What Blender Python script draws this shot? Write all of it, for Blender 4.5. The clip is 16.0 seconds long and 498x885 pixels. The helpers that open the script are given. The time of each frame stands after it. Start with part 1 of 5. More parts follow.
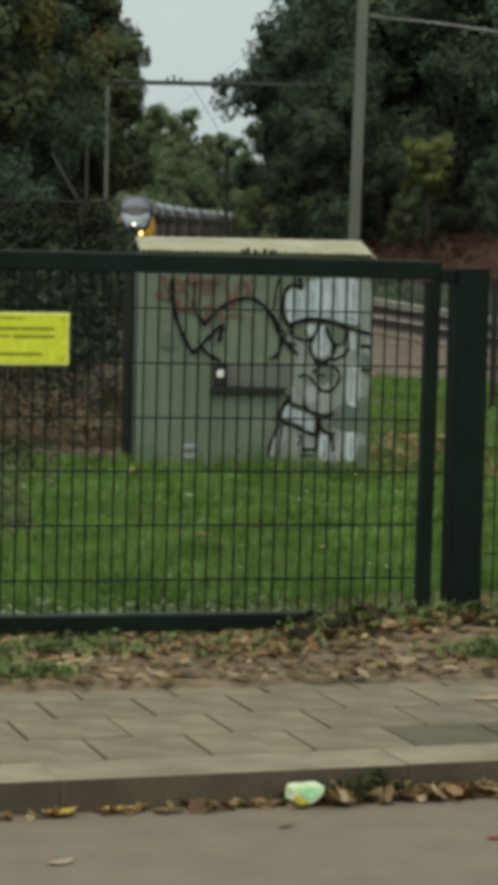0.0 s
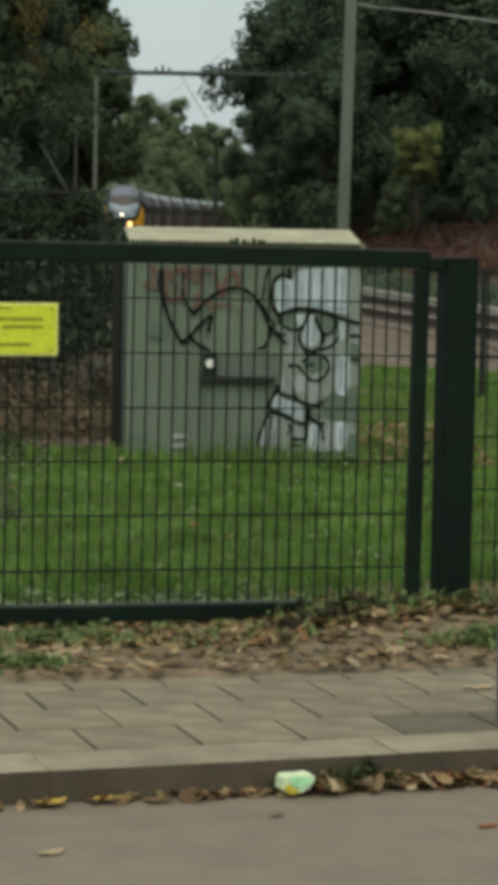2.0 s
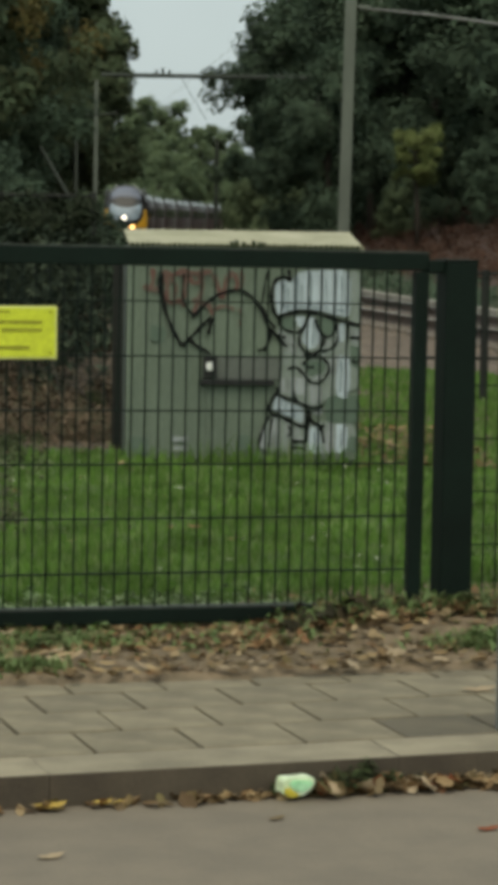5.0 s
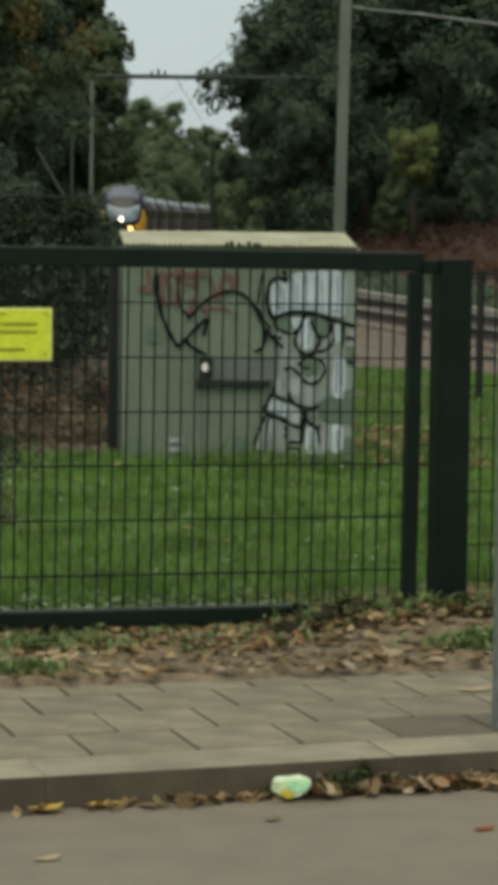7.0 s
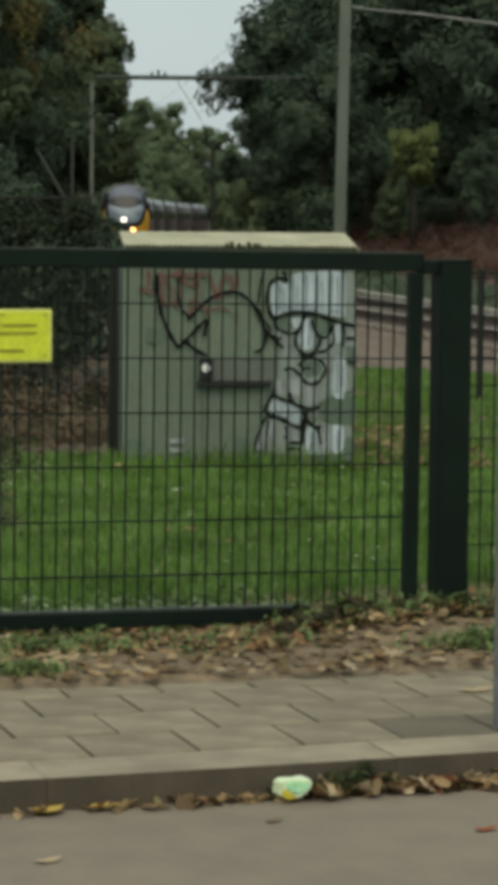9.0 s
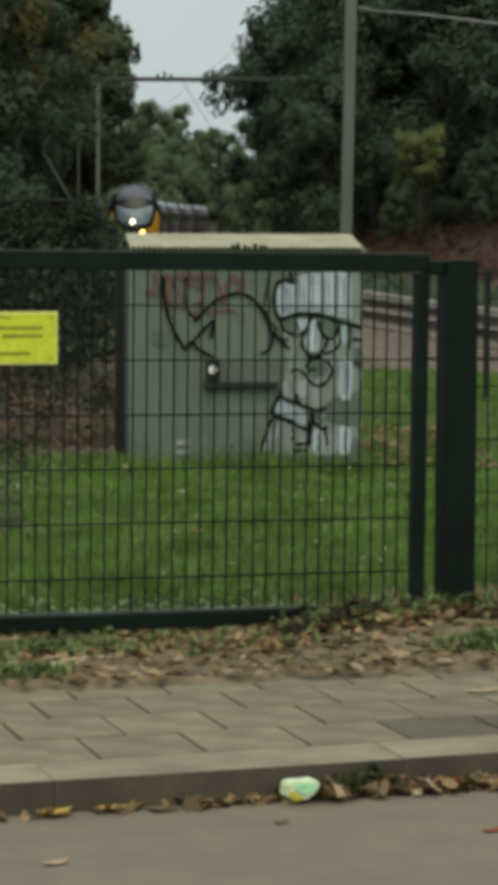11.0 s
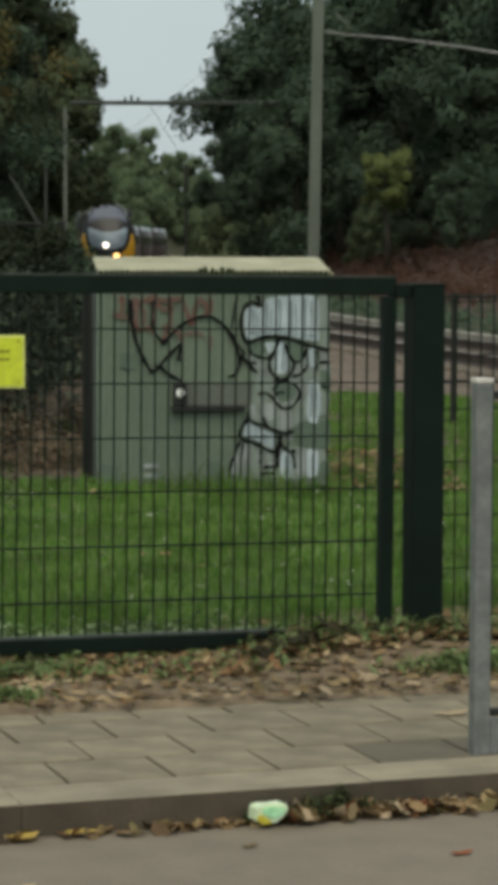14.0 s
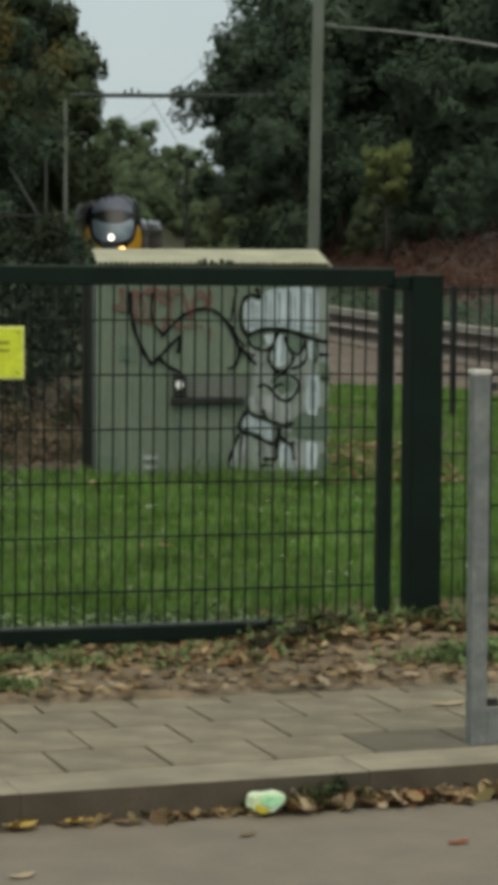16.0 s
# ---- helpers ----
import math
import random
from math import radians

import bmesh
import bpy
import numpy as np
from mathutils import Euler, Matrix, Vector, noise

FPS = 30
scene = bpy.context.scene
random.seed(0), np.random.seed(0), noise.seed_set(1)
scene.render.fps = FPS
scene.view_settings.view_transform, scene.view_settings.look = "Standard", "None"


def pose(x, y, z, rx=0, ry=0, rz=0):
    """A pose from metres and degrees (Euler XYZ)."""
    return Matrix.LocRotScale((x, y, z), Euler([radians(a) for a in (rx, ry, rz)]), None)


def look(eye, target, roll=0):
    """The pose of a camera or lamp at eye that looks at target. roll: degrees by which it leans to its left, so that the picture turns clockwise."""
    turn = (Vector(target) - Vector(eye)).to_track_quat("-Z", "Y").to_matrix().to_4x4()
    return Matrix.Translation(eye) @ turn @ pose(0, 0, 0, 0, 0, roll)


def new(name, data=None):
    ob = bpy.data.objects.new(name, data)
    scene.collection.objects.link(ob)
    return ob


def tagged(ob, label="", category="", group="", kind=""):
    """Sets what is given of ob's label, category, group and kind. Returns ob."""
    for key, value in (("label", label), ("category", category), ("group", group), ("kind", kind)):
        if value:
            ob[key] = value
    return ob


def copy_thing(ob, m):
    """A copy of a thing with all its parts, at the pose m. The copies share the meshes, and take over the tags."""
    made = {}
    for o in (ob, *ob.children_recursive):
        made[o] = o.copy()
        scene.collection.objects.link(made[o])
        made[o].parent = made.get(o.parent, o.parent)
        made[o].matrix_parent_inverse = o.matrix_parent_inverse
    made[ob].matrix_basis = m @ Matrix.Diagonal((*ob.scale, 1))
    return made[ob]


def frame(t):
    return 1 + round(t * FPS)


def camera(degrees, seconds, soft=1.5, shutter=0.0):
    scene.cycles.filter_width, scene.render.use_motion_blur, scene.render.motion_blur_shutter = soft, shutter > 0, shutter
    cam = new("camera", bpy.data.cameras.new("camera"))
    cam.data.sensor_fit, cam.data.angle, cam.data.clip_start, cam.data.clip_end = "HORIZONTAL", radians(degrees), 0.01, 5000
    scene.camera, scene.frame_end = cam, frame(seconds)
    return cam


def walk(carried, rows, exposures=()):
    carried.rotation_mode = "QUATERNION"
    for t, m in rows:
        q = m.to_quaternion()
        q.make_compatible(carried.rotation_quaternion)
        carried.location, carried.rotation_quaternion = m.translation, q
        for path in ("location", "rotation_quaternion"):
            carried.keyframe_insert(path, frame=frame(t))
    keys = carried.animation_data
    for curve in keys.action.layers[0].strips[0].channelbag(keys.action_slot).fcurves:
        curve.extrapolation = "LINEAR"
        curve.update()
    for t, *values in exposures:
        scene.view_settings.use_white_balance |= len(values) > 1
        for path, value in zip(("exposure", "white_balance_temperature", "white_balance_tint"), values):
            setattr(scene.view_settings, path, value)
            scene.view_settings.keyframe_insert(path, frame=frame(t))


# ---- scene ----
# A hand-held telephoto camera at eye height across the street; it turns and drifts by a few centimetres.
cam = camera(10.95, 16.0, soft=7.9)
EYE_Z = 1.5
ROWS = [  # seconds, yaw, pitch, roll, drift of the hand in x, y, z
    (0.0, -16.005, -4.699, -1.211, -0.004, -0.002, -0.002),
    (0.5, -16.037, -4.715, -1.183, -0.003, -0.004, -0.001),
    (1.0, -16.102, -4.766, -1.134, -0.003, -0.002, -0.002),
    (1.5, -16.216, -4.875, -1.084, 0.002, 0.001, -0.001),
    (2.0, -16.240, -4.915, -1.028, -0.001, -0.002, -0.003),
    (2.5, -16.198, -4.929, -0.970, 0.002, -0.002, -0.000),
    (3.0, -16.171, -4.881, -0.928, 0.000, 0.000, 0.000),
    (3.5, -16.130, -4.826, -0.905, 0.002, 0.001, -0.001),
    (4.0, -16.149, -4.840, -0.835, 0.007, 0.003, -0.002),
    (4.5, -16.206, -4.863, -0.888, 0.008, 0.007, -0.003),
    (7.0, -16.309, -4.848, -0.643, 0.013, 0.003, -0.001),
    (7.5, -16.293, -4.829, -0.682, 0.012, 0.009, -0.002),
    (8.0, -16.272, -4.818, -0.543, 0.018, 0.010, -0.003),
    (8.5, -16.292, -4.822, -0.563, 0.015, 0.010, -0.002),
    (9.0, -16.294, -4.837, -0.443, 0.020, 0.010, -0.001),
    (11.5, -16.134, -4.756, -0.213, 0.022, 0.006, 0.000),
    (12.0, -16.119, -4.648, -0.192, 0.021, 0.009, 0.000),
    (12.5, -16.173, -4.550, -0.166, 0.023, 0.012, 0.001),
    (13.0, -16.335, -4.428, -0.122, 0.024, 0.019, -0.002),
    (13.5, -16.622, -4.380, -0.140, 0.025, 0.019, -0.000),
    (14.0, -16.865, -4.296, -0.146, 0.025, 0.010, -0.000),
    (14.5, -16.734, -4.323, -0.122, 0.027, 0.023, 0.000),
    (15.0, -16.809, -4.637, -0.340, 0.031, 0.029, 0.002),
    (15.5, -16.806, -4.727, -0.347, 0.027, 0.014, -0.000),
    (16.0, -16.861, -4.452, -0.237, 0.021, -0.018, -0.004),
]
walk(cam, [(t, pose(dx, dy, EYE_Z + dz, 90 + pitch, roll, yaw)) for t, yaw, pitch, roll, dx, dy, dz in ROWS], exposures=[(0.0, 0.32, 7700, 4), (8.0, 0.31, 7700, 4), (13.5, 0.28, 7550, 6), (16.0, 0.27, 7550, 6)])

# ---- light: an overcast sky and a wide, weak sun ----
SKY_GREY, SKY_STRENGTH = (0.475, 0.585, 0.692), 1.0
world = bpy.data.worlds.new("overcast_sky")
scene.world = world
world.use_nodes = True
wn, wl = world.node_tree.nodes, world.node_tree.links
wn.clear()
w_out = wn.new("ShaderNodeOutputWorld")
w_bg = wn.new("ShaderNodeBackground")
w_sky = wn.new("ShaderNodeTexSky")
w_sky.sky_type, w_sky.sun_disc = "NISHITA", False
w_sky.sun_elevation, w_sky.sun_rotation = radians(48), radians(200)
w_sky.dust_density, w_sky.air_density = 4.0, 1.0
w_scale = wn.new("ShaderNodeVectorMath")
w_scale.operation = "SCALE"
w_scale.inputs["Scale"].default_value = 0.10
w_mix = wn.new("ShaderNodeMix")
w_mix.data_type = "RGBA"
w_mix.inputs[0].default_value = 0.86
w_noise = wn.new("ShaderNodeTexNoise")
w_noise.inputs["Scale"].default_value, w_noise.inputs["Detail"].default_value = 3.0, 5.0
w_ramp = wn.new("ShaderNodeValToRGB")
w_ramp.color_ramp.elements[0].position, w_ramp.color_ramp.elements[1].position = 0.3, 0.75
w_ramp.color_ramp.elements[0].color = (*[c * 0.86 for c in SKY_GREY], 1)
w_ramp.color_ramp.elements[1].color = (*[c * 1.12 for c in SKY_GREY], 1)
wl.new(w_sky.outputs[0], w_scale.inputs[0])
wl.new(w_scale.outputs[0], w_mix.inputs[6])
wl.new(w_noise.outputs["Fac"], w_ramp.inputs[0])
wl.new(w_ramp.outputs[0], w_mix.inputs[7])
wl.new(w_mix.outputs[2], w_bg.inputs["Color"])
w_bg.inputs["Strength"].default_value = SKY_STRENGTH
wl.new(w_bg.outputs[0], w_out.inputs[0])

sun = new("sun", bpy.data.lights.new("sun", "SUN"))
sun.data.energy, sun.data.angle, sun.data.color = 1.3, radians(60), (1.0, 0.96, 0.9)
sun.matrix_world = look((0, 0, 50), (0.25, 0.55, 49.0))

# ---- materials ----


def mat(name, col, col2=None, rough=0.8, metal=0.0, scale=8.0, fine=60.0, bump=0.15, dist=0.01, spec=0.5, contrast=(0.35, 0.65), vary=0.0, island=0.0, stretch=(1, 1, 1), emit=0.0):
    """A surface with a coarse stain pattern, a fine grain and relief; vary: by object; island: by piece of the mesh."""
    m = bpy.data.materials.new(name)
    m.use_nodes = True
    n, l = m.node_tree.nodes, m.node_tree.links
    b = n["Principled BSDF"]
    col2 = col2 or tuple(c * 0.7 for c in col)
    tc, mp = n.new("ShaderNodeTexCoord"), n.new("ShaderNodeMapping")
    mp.inputs["Scale"].default_value = stretch
    l.new(tc.outputs["Object"], mp.inputs[0])
    big, small = n.new("ShaderNodeTexNoise"), n.new("ShaderNodeTexNoise")
    big.inputs["Scale"].default_value, big.inputs["Detail"].default_value = scale, 6
    small.inputs["Scale"].default_value, small.inputs["Detail"].default_value = fine, 4
    l.new(mp.outputs[0], big.inputs[0]), l.new(mp.outputs[0], small.inputs[0])
    r = n.new("ShaderNodeValToRGB")
    r.color_ramp.elements[0].position, r.color_ramp.elements[1].position = contrast
    r.color_ramp.elements[0].color, r.color_ramp.elements[1].color = (*col2, 1), (*col, 1)
    l.new(big.outputs["Fac"], r.inputs[0])
    grain = n.new("ShaderNodeMapRange")
    grain.inputs["To Min"].default_value, grain.inputs["To Max"].default_value = 0.72, 1.28
    l.new(small.outputs["Fac"], grain.inputs[0])
    mul = n.new("ShaderNodeVectorMath")
    mul.operation = "SCALE"
    l.new(r.outputs[0], mul.inputs[0]), l.new(grain.outputs[0], mul.inputs["Scale"])
    last = mul.outputs[0]
    for amount, node, out in ((vary, "ShaderNodeObjectInfo", "Random"), (island, "ShaderNodeNewGeometry", "Random Per Island")):
        if amount:
            src = n.new(node)
            mr, hs = n.new("ShaderNodeMapRange"), n.new("ShaderNodeVectorMath")
            mr.inputs["To Min"].default_value, mr.inputs["To Max"].default_value = 1 - amount, 1 + amount
            hs.operation = "SCALE"
            l.new(src.outputs[out], mr.inputs[0]), l.new(last, hs.inputs[0]), l.new(mr.outputs[0], hs.inputs["Scale"])
            last = hs.outputs[0]
    l.new(last, b.inputs["Base Color"])
    b.inputs["Roughness"].default_value, b.inputs["Metallic"].default_value = rough, metal
    b.inputs["Specular IOR Level"].default_value = spec
    if bump:
        bp = n.new("ShaderNodeBump")
        bp.inputs["Strength"].default_value, bp.inputs["Distance"].default_value = bump, dist
        l.new(small.outputs["Fac"], bp.inputs["Height"])
        l.new(bp.outputs[0], b.inputs["Normal"])
    if emit:
        b.inputs["Emission Color"].default_value, b.inputs["Emission Strength"].default_value = (*col, 1), emit
    return m


def leafy(name, cols, rough=0.8, spec=0.08, through_light=0.2, patch=0.6):
    """Leaves: one of several colours by piece, a little light through them."""
    m = bpy.data.materials.new(name)
    m.use_nodes = True
    n, l = m.node_tree.nodes, m.node_tree.links
    b = n["Principled BSDF"]
    g, r = n.new("ShaderNodeNewGeometry"), n.new("ShaderNodeValToRGB")
    while len(r.color_ramp.elements) < len(cols):
        r.color_ramp.elements.new(0.5)
    for i, c in enumerate(cols):
        r.color_ramp.elements[i].position = i / (len(cols) - 1)
        r.color_ramp.elements[i].color = (*c, 1)
    l.new(g.outputs["Random Per Island"], r.inputs[0])
    tc, nz, mr, sc = n.new("ShaderNodeTexCoord"), n.new("ShaderNodeTexNoise"), n.new("ShaderNodeMapRange"), n.new("ShaderNodeVectorMath")
    nz.inputs["Scale"].default_value, nz.inputs["Detail"].default_value = patch, 3
    mr.inputs["From Min"].default_value, mr.inputs["From Max"].default_value = 0.3, 0.7
    mr.inputs["To Min"].default_value, mr.inputs["To Max"].default_value = 0.6, 1.4
    sc.operation = "SCALE"
    l.new(tc.outputs["Object"], nz.inputs[0]), l.new(nz.outputs["Fac"], mr.inputs[0])
    l.new(r.outputs[0], sc.inputs[0]), l.new(mr.outputs[0], sc.inputs["Scale"])
    l.new(sc.outputs[0], b.inputs["Base Color"])
    b.inputs["Roughness"].default_value, b.inputs["Specular IOR Level"].default_value = rough, spec
    tr, mx, out = n.new("ShaderNodeBsdfTranslucent"), n.new("ShaderNodeMixShader"), n["Material Output"]
    l.new(sc.outputs[0], tr.inputs[0])
    mx.inputs[0].default_value = through_light
    l.new(b.outputs[0], mx.inputs[1]), l.new(tr.outputs[0], mx.inputs[2]), l.new(mx.outputs[0], out.inputs[0])
    return m


M_ASPHALT = mat("asphalt", (0.205, 0.171, 0.129), (0.174, 0.146, 0.112), 0.9, scale=7, fine=110, bump=0.5, dist=0.004)
M_TILE = mat("paving_concrete", (0.255, 0.22, 0.15), (0.165, 0.14, 0.096), 0.9, scale=7, fine=140, bump=0.3, dist=0.002, vary=0.10)
M_TILE_DARK = mat("dark_paving_concrete", (0.14, 0.118, 0.082), (0.10, 0.086, 0.06), 0.9, scale=5, fine=140, bump=0.3, dist=0.002)
M_JOINT = mat("joint_sand", (0.045, 0.039, 0.028), (0.026, 0.023, 0.016), 0.95, scale=12, fine=90, bump=0.4)
M_KERB = mat("kerb_concrete", (0.315, 0.272, 0.192), (0.205, 0.178, 0.126), 0.9, scale=5, fine=120, bump=0.35, dist=0.003, vary=0.08)
# darker front of the kerb: its shade put into the colour, with grime
M_KERB_FACE = mat("shaded_grimy_kerb_face", (0.10, 0.08, 0.056), (0.062, 0.049, 0.035), 0.9, scale=4, fine=90, bump=0.35, dist=0.003)
M_SOIL = mat("leaf_soil", (0.24, 0.176, 0.112), (0.14, 0.106, 0.064), 0.95, scale=9, fine=45, bump=0.8, dist=0.02)
M_GRASS_GROUND = mat("grass_soil", (0.072, 0.135, 0.02), (0.042, 0.08, 0.014), 0.95, scale=2.5, fine=60, bump=0.8, dist=0.02)
M_BALLAST = mat("track_ballast", (0.185, 0.138, 0.102), (0.085, 0.064, 0.046), 0.95, scale=2.5, fine=12, bump=1.0, dist=0.05)
M_BANK = mat("bank_leaves", (0.08, 0.04, 0.028), (0.036, 0.022, 0.016), 0.95, scale=0.9, fine=9, bump=0.8, dist=0.05)
M_LITTER = mat("dark_leaf_litter", (0.15, 0.108, 0.073), (0.075, 0.058, 0.041), 0.95, scale=5, fine=24, bump=1.0, dist=0.04)
M_WOODFLOOR = mat("wood_floor", (0.05, 0.055, 0.022), (0.03, 0.028, 0.014), 0.95, scale=0.3, fine=4, bump=0.6, dist=0.1)
M_GATE = mat("dark_green_coating", (0.006, 0.0145, 0.0105), (0.0045, 0.010, 0.0075), 0.6, scale=4, fine=80, bump=0.05, spec=0.12)
# paler coating for light caught by upward faces, put into the colour
M_GATE_EDGE = mat("sky_lit_green_edge", (0.07, 0.08, 0.068), (0.035, 0.042, 0.036), 0.7, scale=14, fine=80, bump=0.1)
M_SIGN = mat("yellow_sign", (0.64, 0.72, 0.05), (0.58, 0.66, 0.04), 0.5, scale=5, fine=40, bump=0.02)
M_SIGN_RIM = mat("sign_rim", (0.72, 0.76, 0.28), (0.62, 0.66, 0.2), 0.5, scale=8, fine=40, bump=0.0)
M_SIGN_INK = mat("sign_ink", (0.30, 0.31, 0.02), (0.24, 0.25, 0.015), 0.6, scale=20, fine=80, bump=0.0)
M_CABINET = mat("cabinet_green_paint", (0.165, 0.21, 0.155), (0.125, 0.162, 0.122), 0.6, scale=2.5, fine=50, bump=0.06, stretch=(1, 1, 0.35))
# darkened copy of the cabinet paint, with shade put into its colour
M_CABINET_DARK = mat("cabinet_shaded_paint", (0.06, 0.075, 0.055), (0.04, 0.05, 0.04), 0.6, scale=3, fine=50, bump=0.06)
M_ROOF = mat("cream_roof", (0.42, 0.40, 0.28), (0.30, 0.29, 0.19), 0.7, scale=5, fine=50, bump=0.1)
M_MOSS = mat("roof_moss", (0.035, 0.05, 0.02), (0.02, 0.03, 0.012), 0.95, scale=20, fine=90, bump=0.6)
M_SPRAY_BLACK = mat("black_spray", (0.010, 0.011, 0.011), (0.007, 0.008, 0.008), 0.8, spec=0.12, scale=9, fine=80, bump=0.0)
M_SPRAY_RED = mat("red_spray", (0.155, 0.066, 0.052), (0.135, 0.105, 0.082), 0.65, scale=7, fine=60, bump=0.0)
# upright noise stands in for shading of the ribs the patches cover
M_SPRAY_PALE = mat("pale_blue_spray", (0.50, 0.58, 0.63), (0.32, 0.38, 0.41), 0.65, scale=3, fine=40, bump=0.0, stretch=(7, 1, 0.5), contrast=(0.4, 0.62))
M_SPRAY_GREY = mat("grey_spray", (0.32, 0.35, 0.355), (0.17, 0.195, 0.18), 0.65, scale=4, fine=40, bump=0.0, stretch=(6, 1, 0.8), contrast=(0.4, 0.62))
M_SPRAY_THIN = mat("thin_grey_spray", (0.235, 0.275, 0.255), (0.175, 0.212, 0.175), 0.65, scale=6, fine=50, bump=0.0, stretch=(4, 1, 0.8))
M_SHADE_STREAK = mat("blue_grey_shade_streak", (0.16, 0.21, 0.23), (0.24, 0.30, 0.32), 0.65, scale=9, fine=60, bump=0.0)
M_TOUCH = mat("touch_up_paint", (0.085, 0.128, 0.095), (0.11, 0.155, 0.115), 0.6, scale=6, fine=60, bump=0.0)
M_COVER = mat("cover_plate_paint", (0.125, 0.14, 0.122), (0.10, 0.112, 0.098), 0.6, scale=5, fine=60, bump=0.05)
M_BLACK = mat("black_plastic", (0.012, 0.012, 0.012), (0.008, 0.008, 0.008), 0.5, scale=8, fine=60, bump=0.02)
M_WHITE = mat("white_enamel", (0.85, 0.86, 0.84), (0.75, 0.76, 0.74), 0.3, scale=8, fine=60, bump=0.02)
M_ZINC = mat("galvanised_steel", (0.215, 0.232, 0.225), (0.145, 0.158, 0.155), 0.55, metal=0.25, scale=16, fine=50, bump=0.06)
M_ZINC_PALE = mat("pale_galvanised_cap", (0.62, 0.60, 0.55), (0.5, 0.48, 0.43), 0.6, scale=16, fine=50, bump=0.06)
M_MAST = mat("weathered_mast", (0.125, 0.145, 0.118), (0.095, 0.11, 0.09), 0.7, metal=0.1, scale=1.2, fine=20, bump=0.06, stretch=(3, 3, 0.5))
M_MAST_DARK = mat("dark_mast", (0.036, 0.045, 0.035), (0.025, 0.032, 0.025), 0.8, scale=1.2, fine=20, bump=0.06)
M_WIRE = mat("overhead_wire", (0.24, 0.25, 0.245), (0.15, 0.155, 0.15), 0.5, metal=0.4, scale=2, fine=20, bump=0.0)
M_RAIL = mat("rusty_rail", (0.07, 0.05, 0.04), (0.045, 0.03, 0.024), 0.7, scale=2, fine=40, bump=0.1)
M_RAILTOP = mat("worn_rail_top", (0.42, 0.42, 0.40), (0.3, 0.3, 0.29), 0.3, metal=0.6, scale=2, fine=40, bump=0.02)
M_SLEEPER = mat("concrete_sleeper", (0.2, 0.17, 0.14), (0.13, 0.11, 0.09), 0.9, scale=3, fine=40, bump=0.3)
M_TROUGH = mat("pale_trough", (0.36, 0.34, 0.29), (0.22, 0.21, 0.18), 0.9, scale=1.5, fine=20, bump=0.2)
M_FENCE = mat("dark_fence", (0.012, 0.014, 0.011), (0.008, 0.009, 0.007), 0.8, scale=5, fine=60, bump=0.1)
M_BARK = mat("bark", (0.06, 0.05, 0.038), (0.03, 0.026, 0.02), 0.95, scale=2.5, fine=16, bump=0.9, dist=0.04, stretch=(1, 1, 0.25))
M_LEAF_DARK = leafy("dark_oak_leaves", [(0.064, 0.094, 0.064), (0.072, 0.106, 0.07), (0.08, 0.115, 0.075), (0.068, 0.10, 0.068)], through_light=0.3, patch=0.4)
M_LEAF_MIX = leafy("turning_leaves", [(0.084, 0.118, 0.068), (0.096, 0.128, 0.072), (0.108, 0.122, 0.068), (0.09, 0.12, 0.07), (0.086, 0.12, 0.068)], through_light=0.3, patch=0.4)
M_LEAF_AUTUMN = leafy("autumn_leaves", [(0.20, 0.165, 0.062), (0.17, 0.15, 0.058), (0.23, 0.17, 0.07), (0.13, 0.13, 0.055)])
# distant leaves: colours raised and blued to carry the haze
M_LEAF_FAR = leafy("far_hazy_leaves", [(0.142, 0.195, 0.115), (0.155, 0.208, 0.12), (0.147, 0.20, 0.12), (0.17, 0.22, 0.108)], through_light=0.3, patch=0.25)
M_LEAF_MID = leafy("grey_green_leaves", [(0.10, 0.135, 0.078), (0.115, 0.15, 0.085), (0.13, 0.165, 0.09), (0.105, 0.14, 0.082)], through_light=0.3, patch=0.4)
M_LEAF_YELLOW = leafy("yellow_green_leaves", [(0.21, 0.255, 0.10), (0.25, 0.29, 0.115), (0.17, 0.215, 0.09)], through_light=0.35)
M_LEAF_BROWN = leafy("bramble_leaves", [(0.12, 0.088, 0.06), (0.085, 0.082, 0.05), (0.18, 0.135, 0.095), (0.135, 0.096, 0.066)])
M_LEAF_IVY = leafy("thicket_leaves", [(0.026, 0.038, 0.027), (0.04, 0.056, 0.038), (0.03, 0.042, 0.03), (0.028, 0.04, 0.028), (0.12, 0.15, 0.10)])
M_NETTLE = leafy("nettle_leaves", [(0.10, 0.13, 0.06), (0.16, 0.19, 0.10), (0.08, 0.10, 0.05), (0.2, 0.2, 0.13)])
M_LEAF_RUST = leafy("rust_leaves", [(0.075, 0.042, 0.03), (0.062, 0.036, 0.026), (0.09, 0.046, 0.032), (0.05, 0.032, 0.023)])
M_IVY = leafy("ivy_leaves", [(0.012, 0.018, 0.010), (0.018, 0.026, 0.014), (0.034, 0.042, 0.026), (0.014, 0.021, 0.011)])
M_FALLEN = leafy("fallen_leaves", [(0.19, 0.12, 0.064), (0.26, 0.18, 0.095), (0.44, 0.335, 0.20), (0.17, 0.108, 0.058), (0.13, 0.10, 0.055), (0.095, 0.062, 0.036), (0.20, 0.15, 0.085), (0.36, 0.26, 0.14), (0.15, 0.125, 0.06), (0.25, 0.125, 0.066), (0.19, 0.155, 0.075)], through_light=0.05)
M_FALLEN_YELLOW = leafy("yellow_fallen_leaf", [(0.45, 0.27, 0.05), (0.5, 0.38, 0.12)], through_light=0.05)
M_FALLEN_RED = leafy("red_fallen_leaf", [(0.32, 0.09, 0.04), (0.22, 0.07, 0.035)], through_light=0.05)
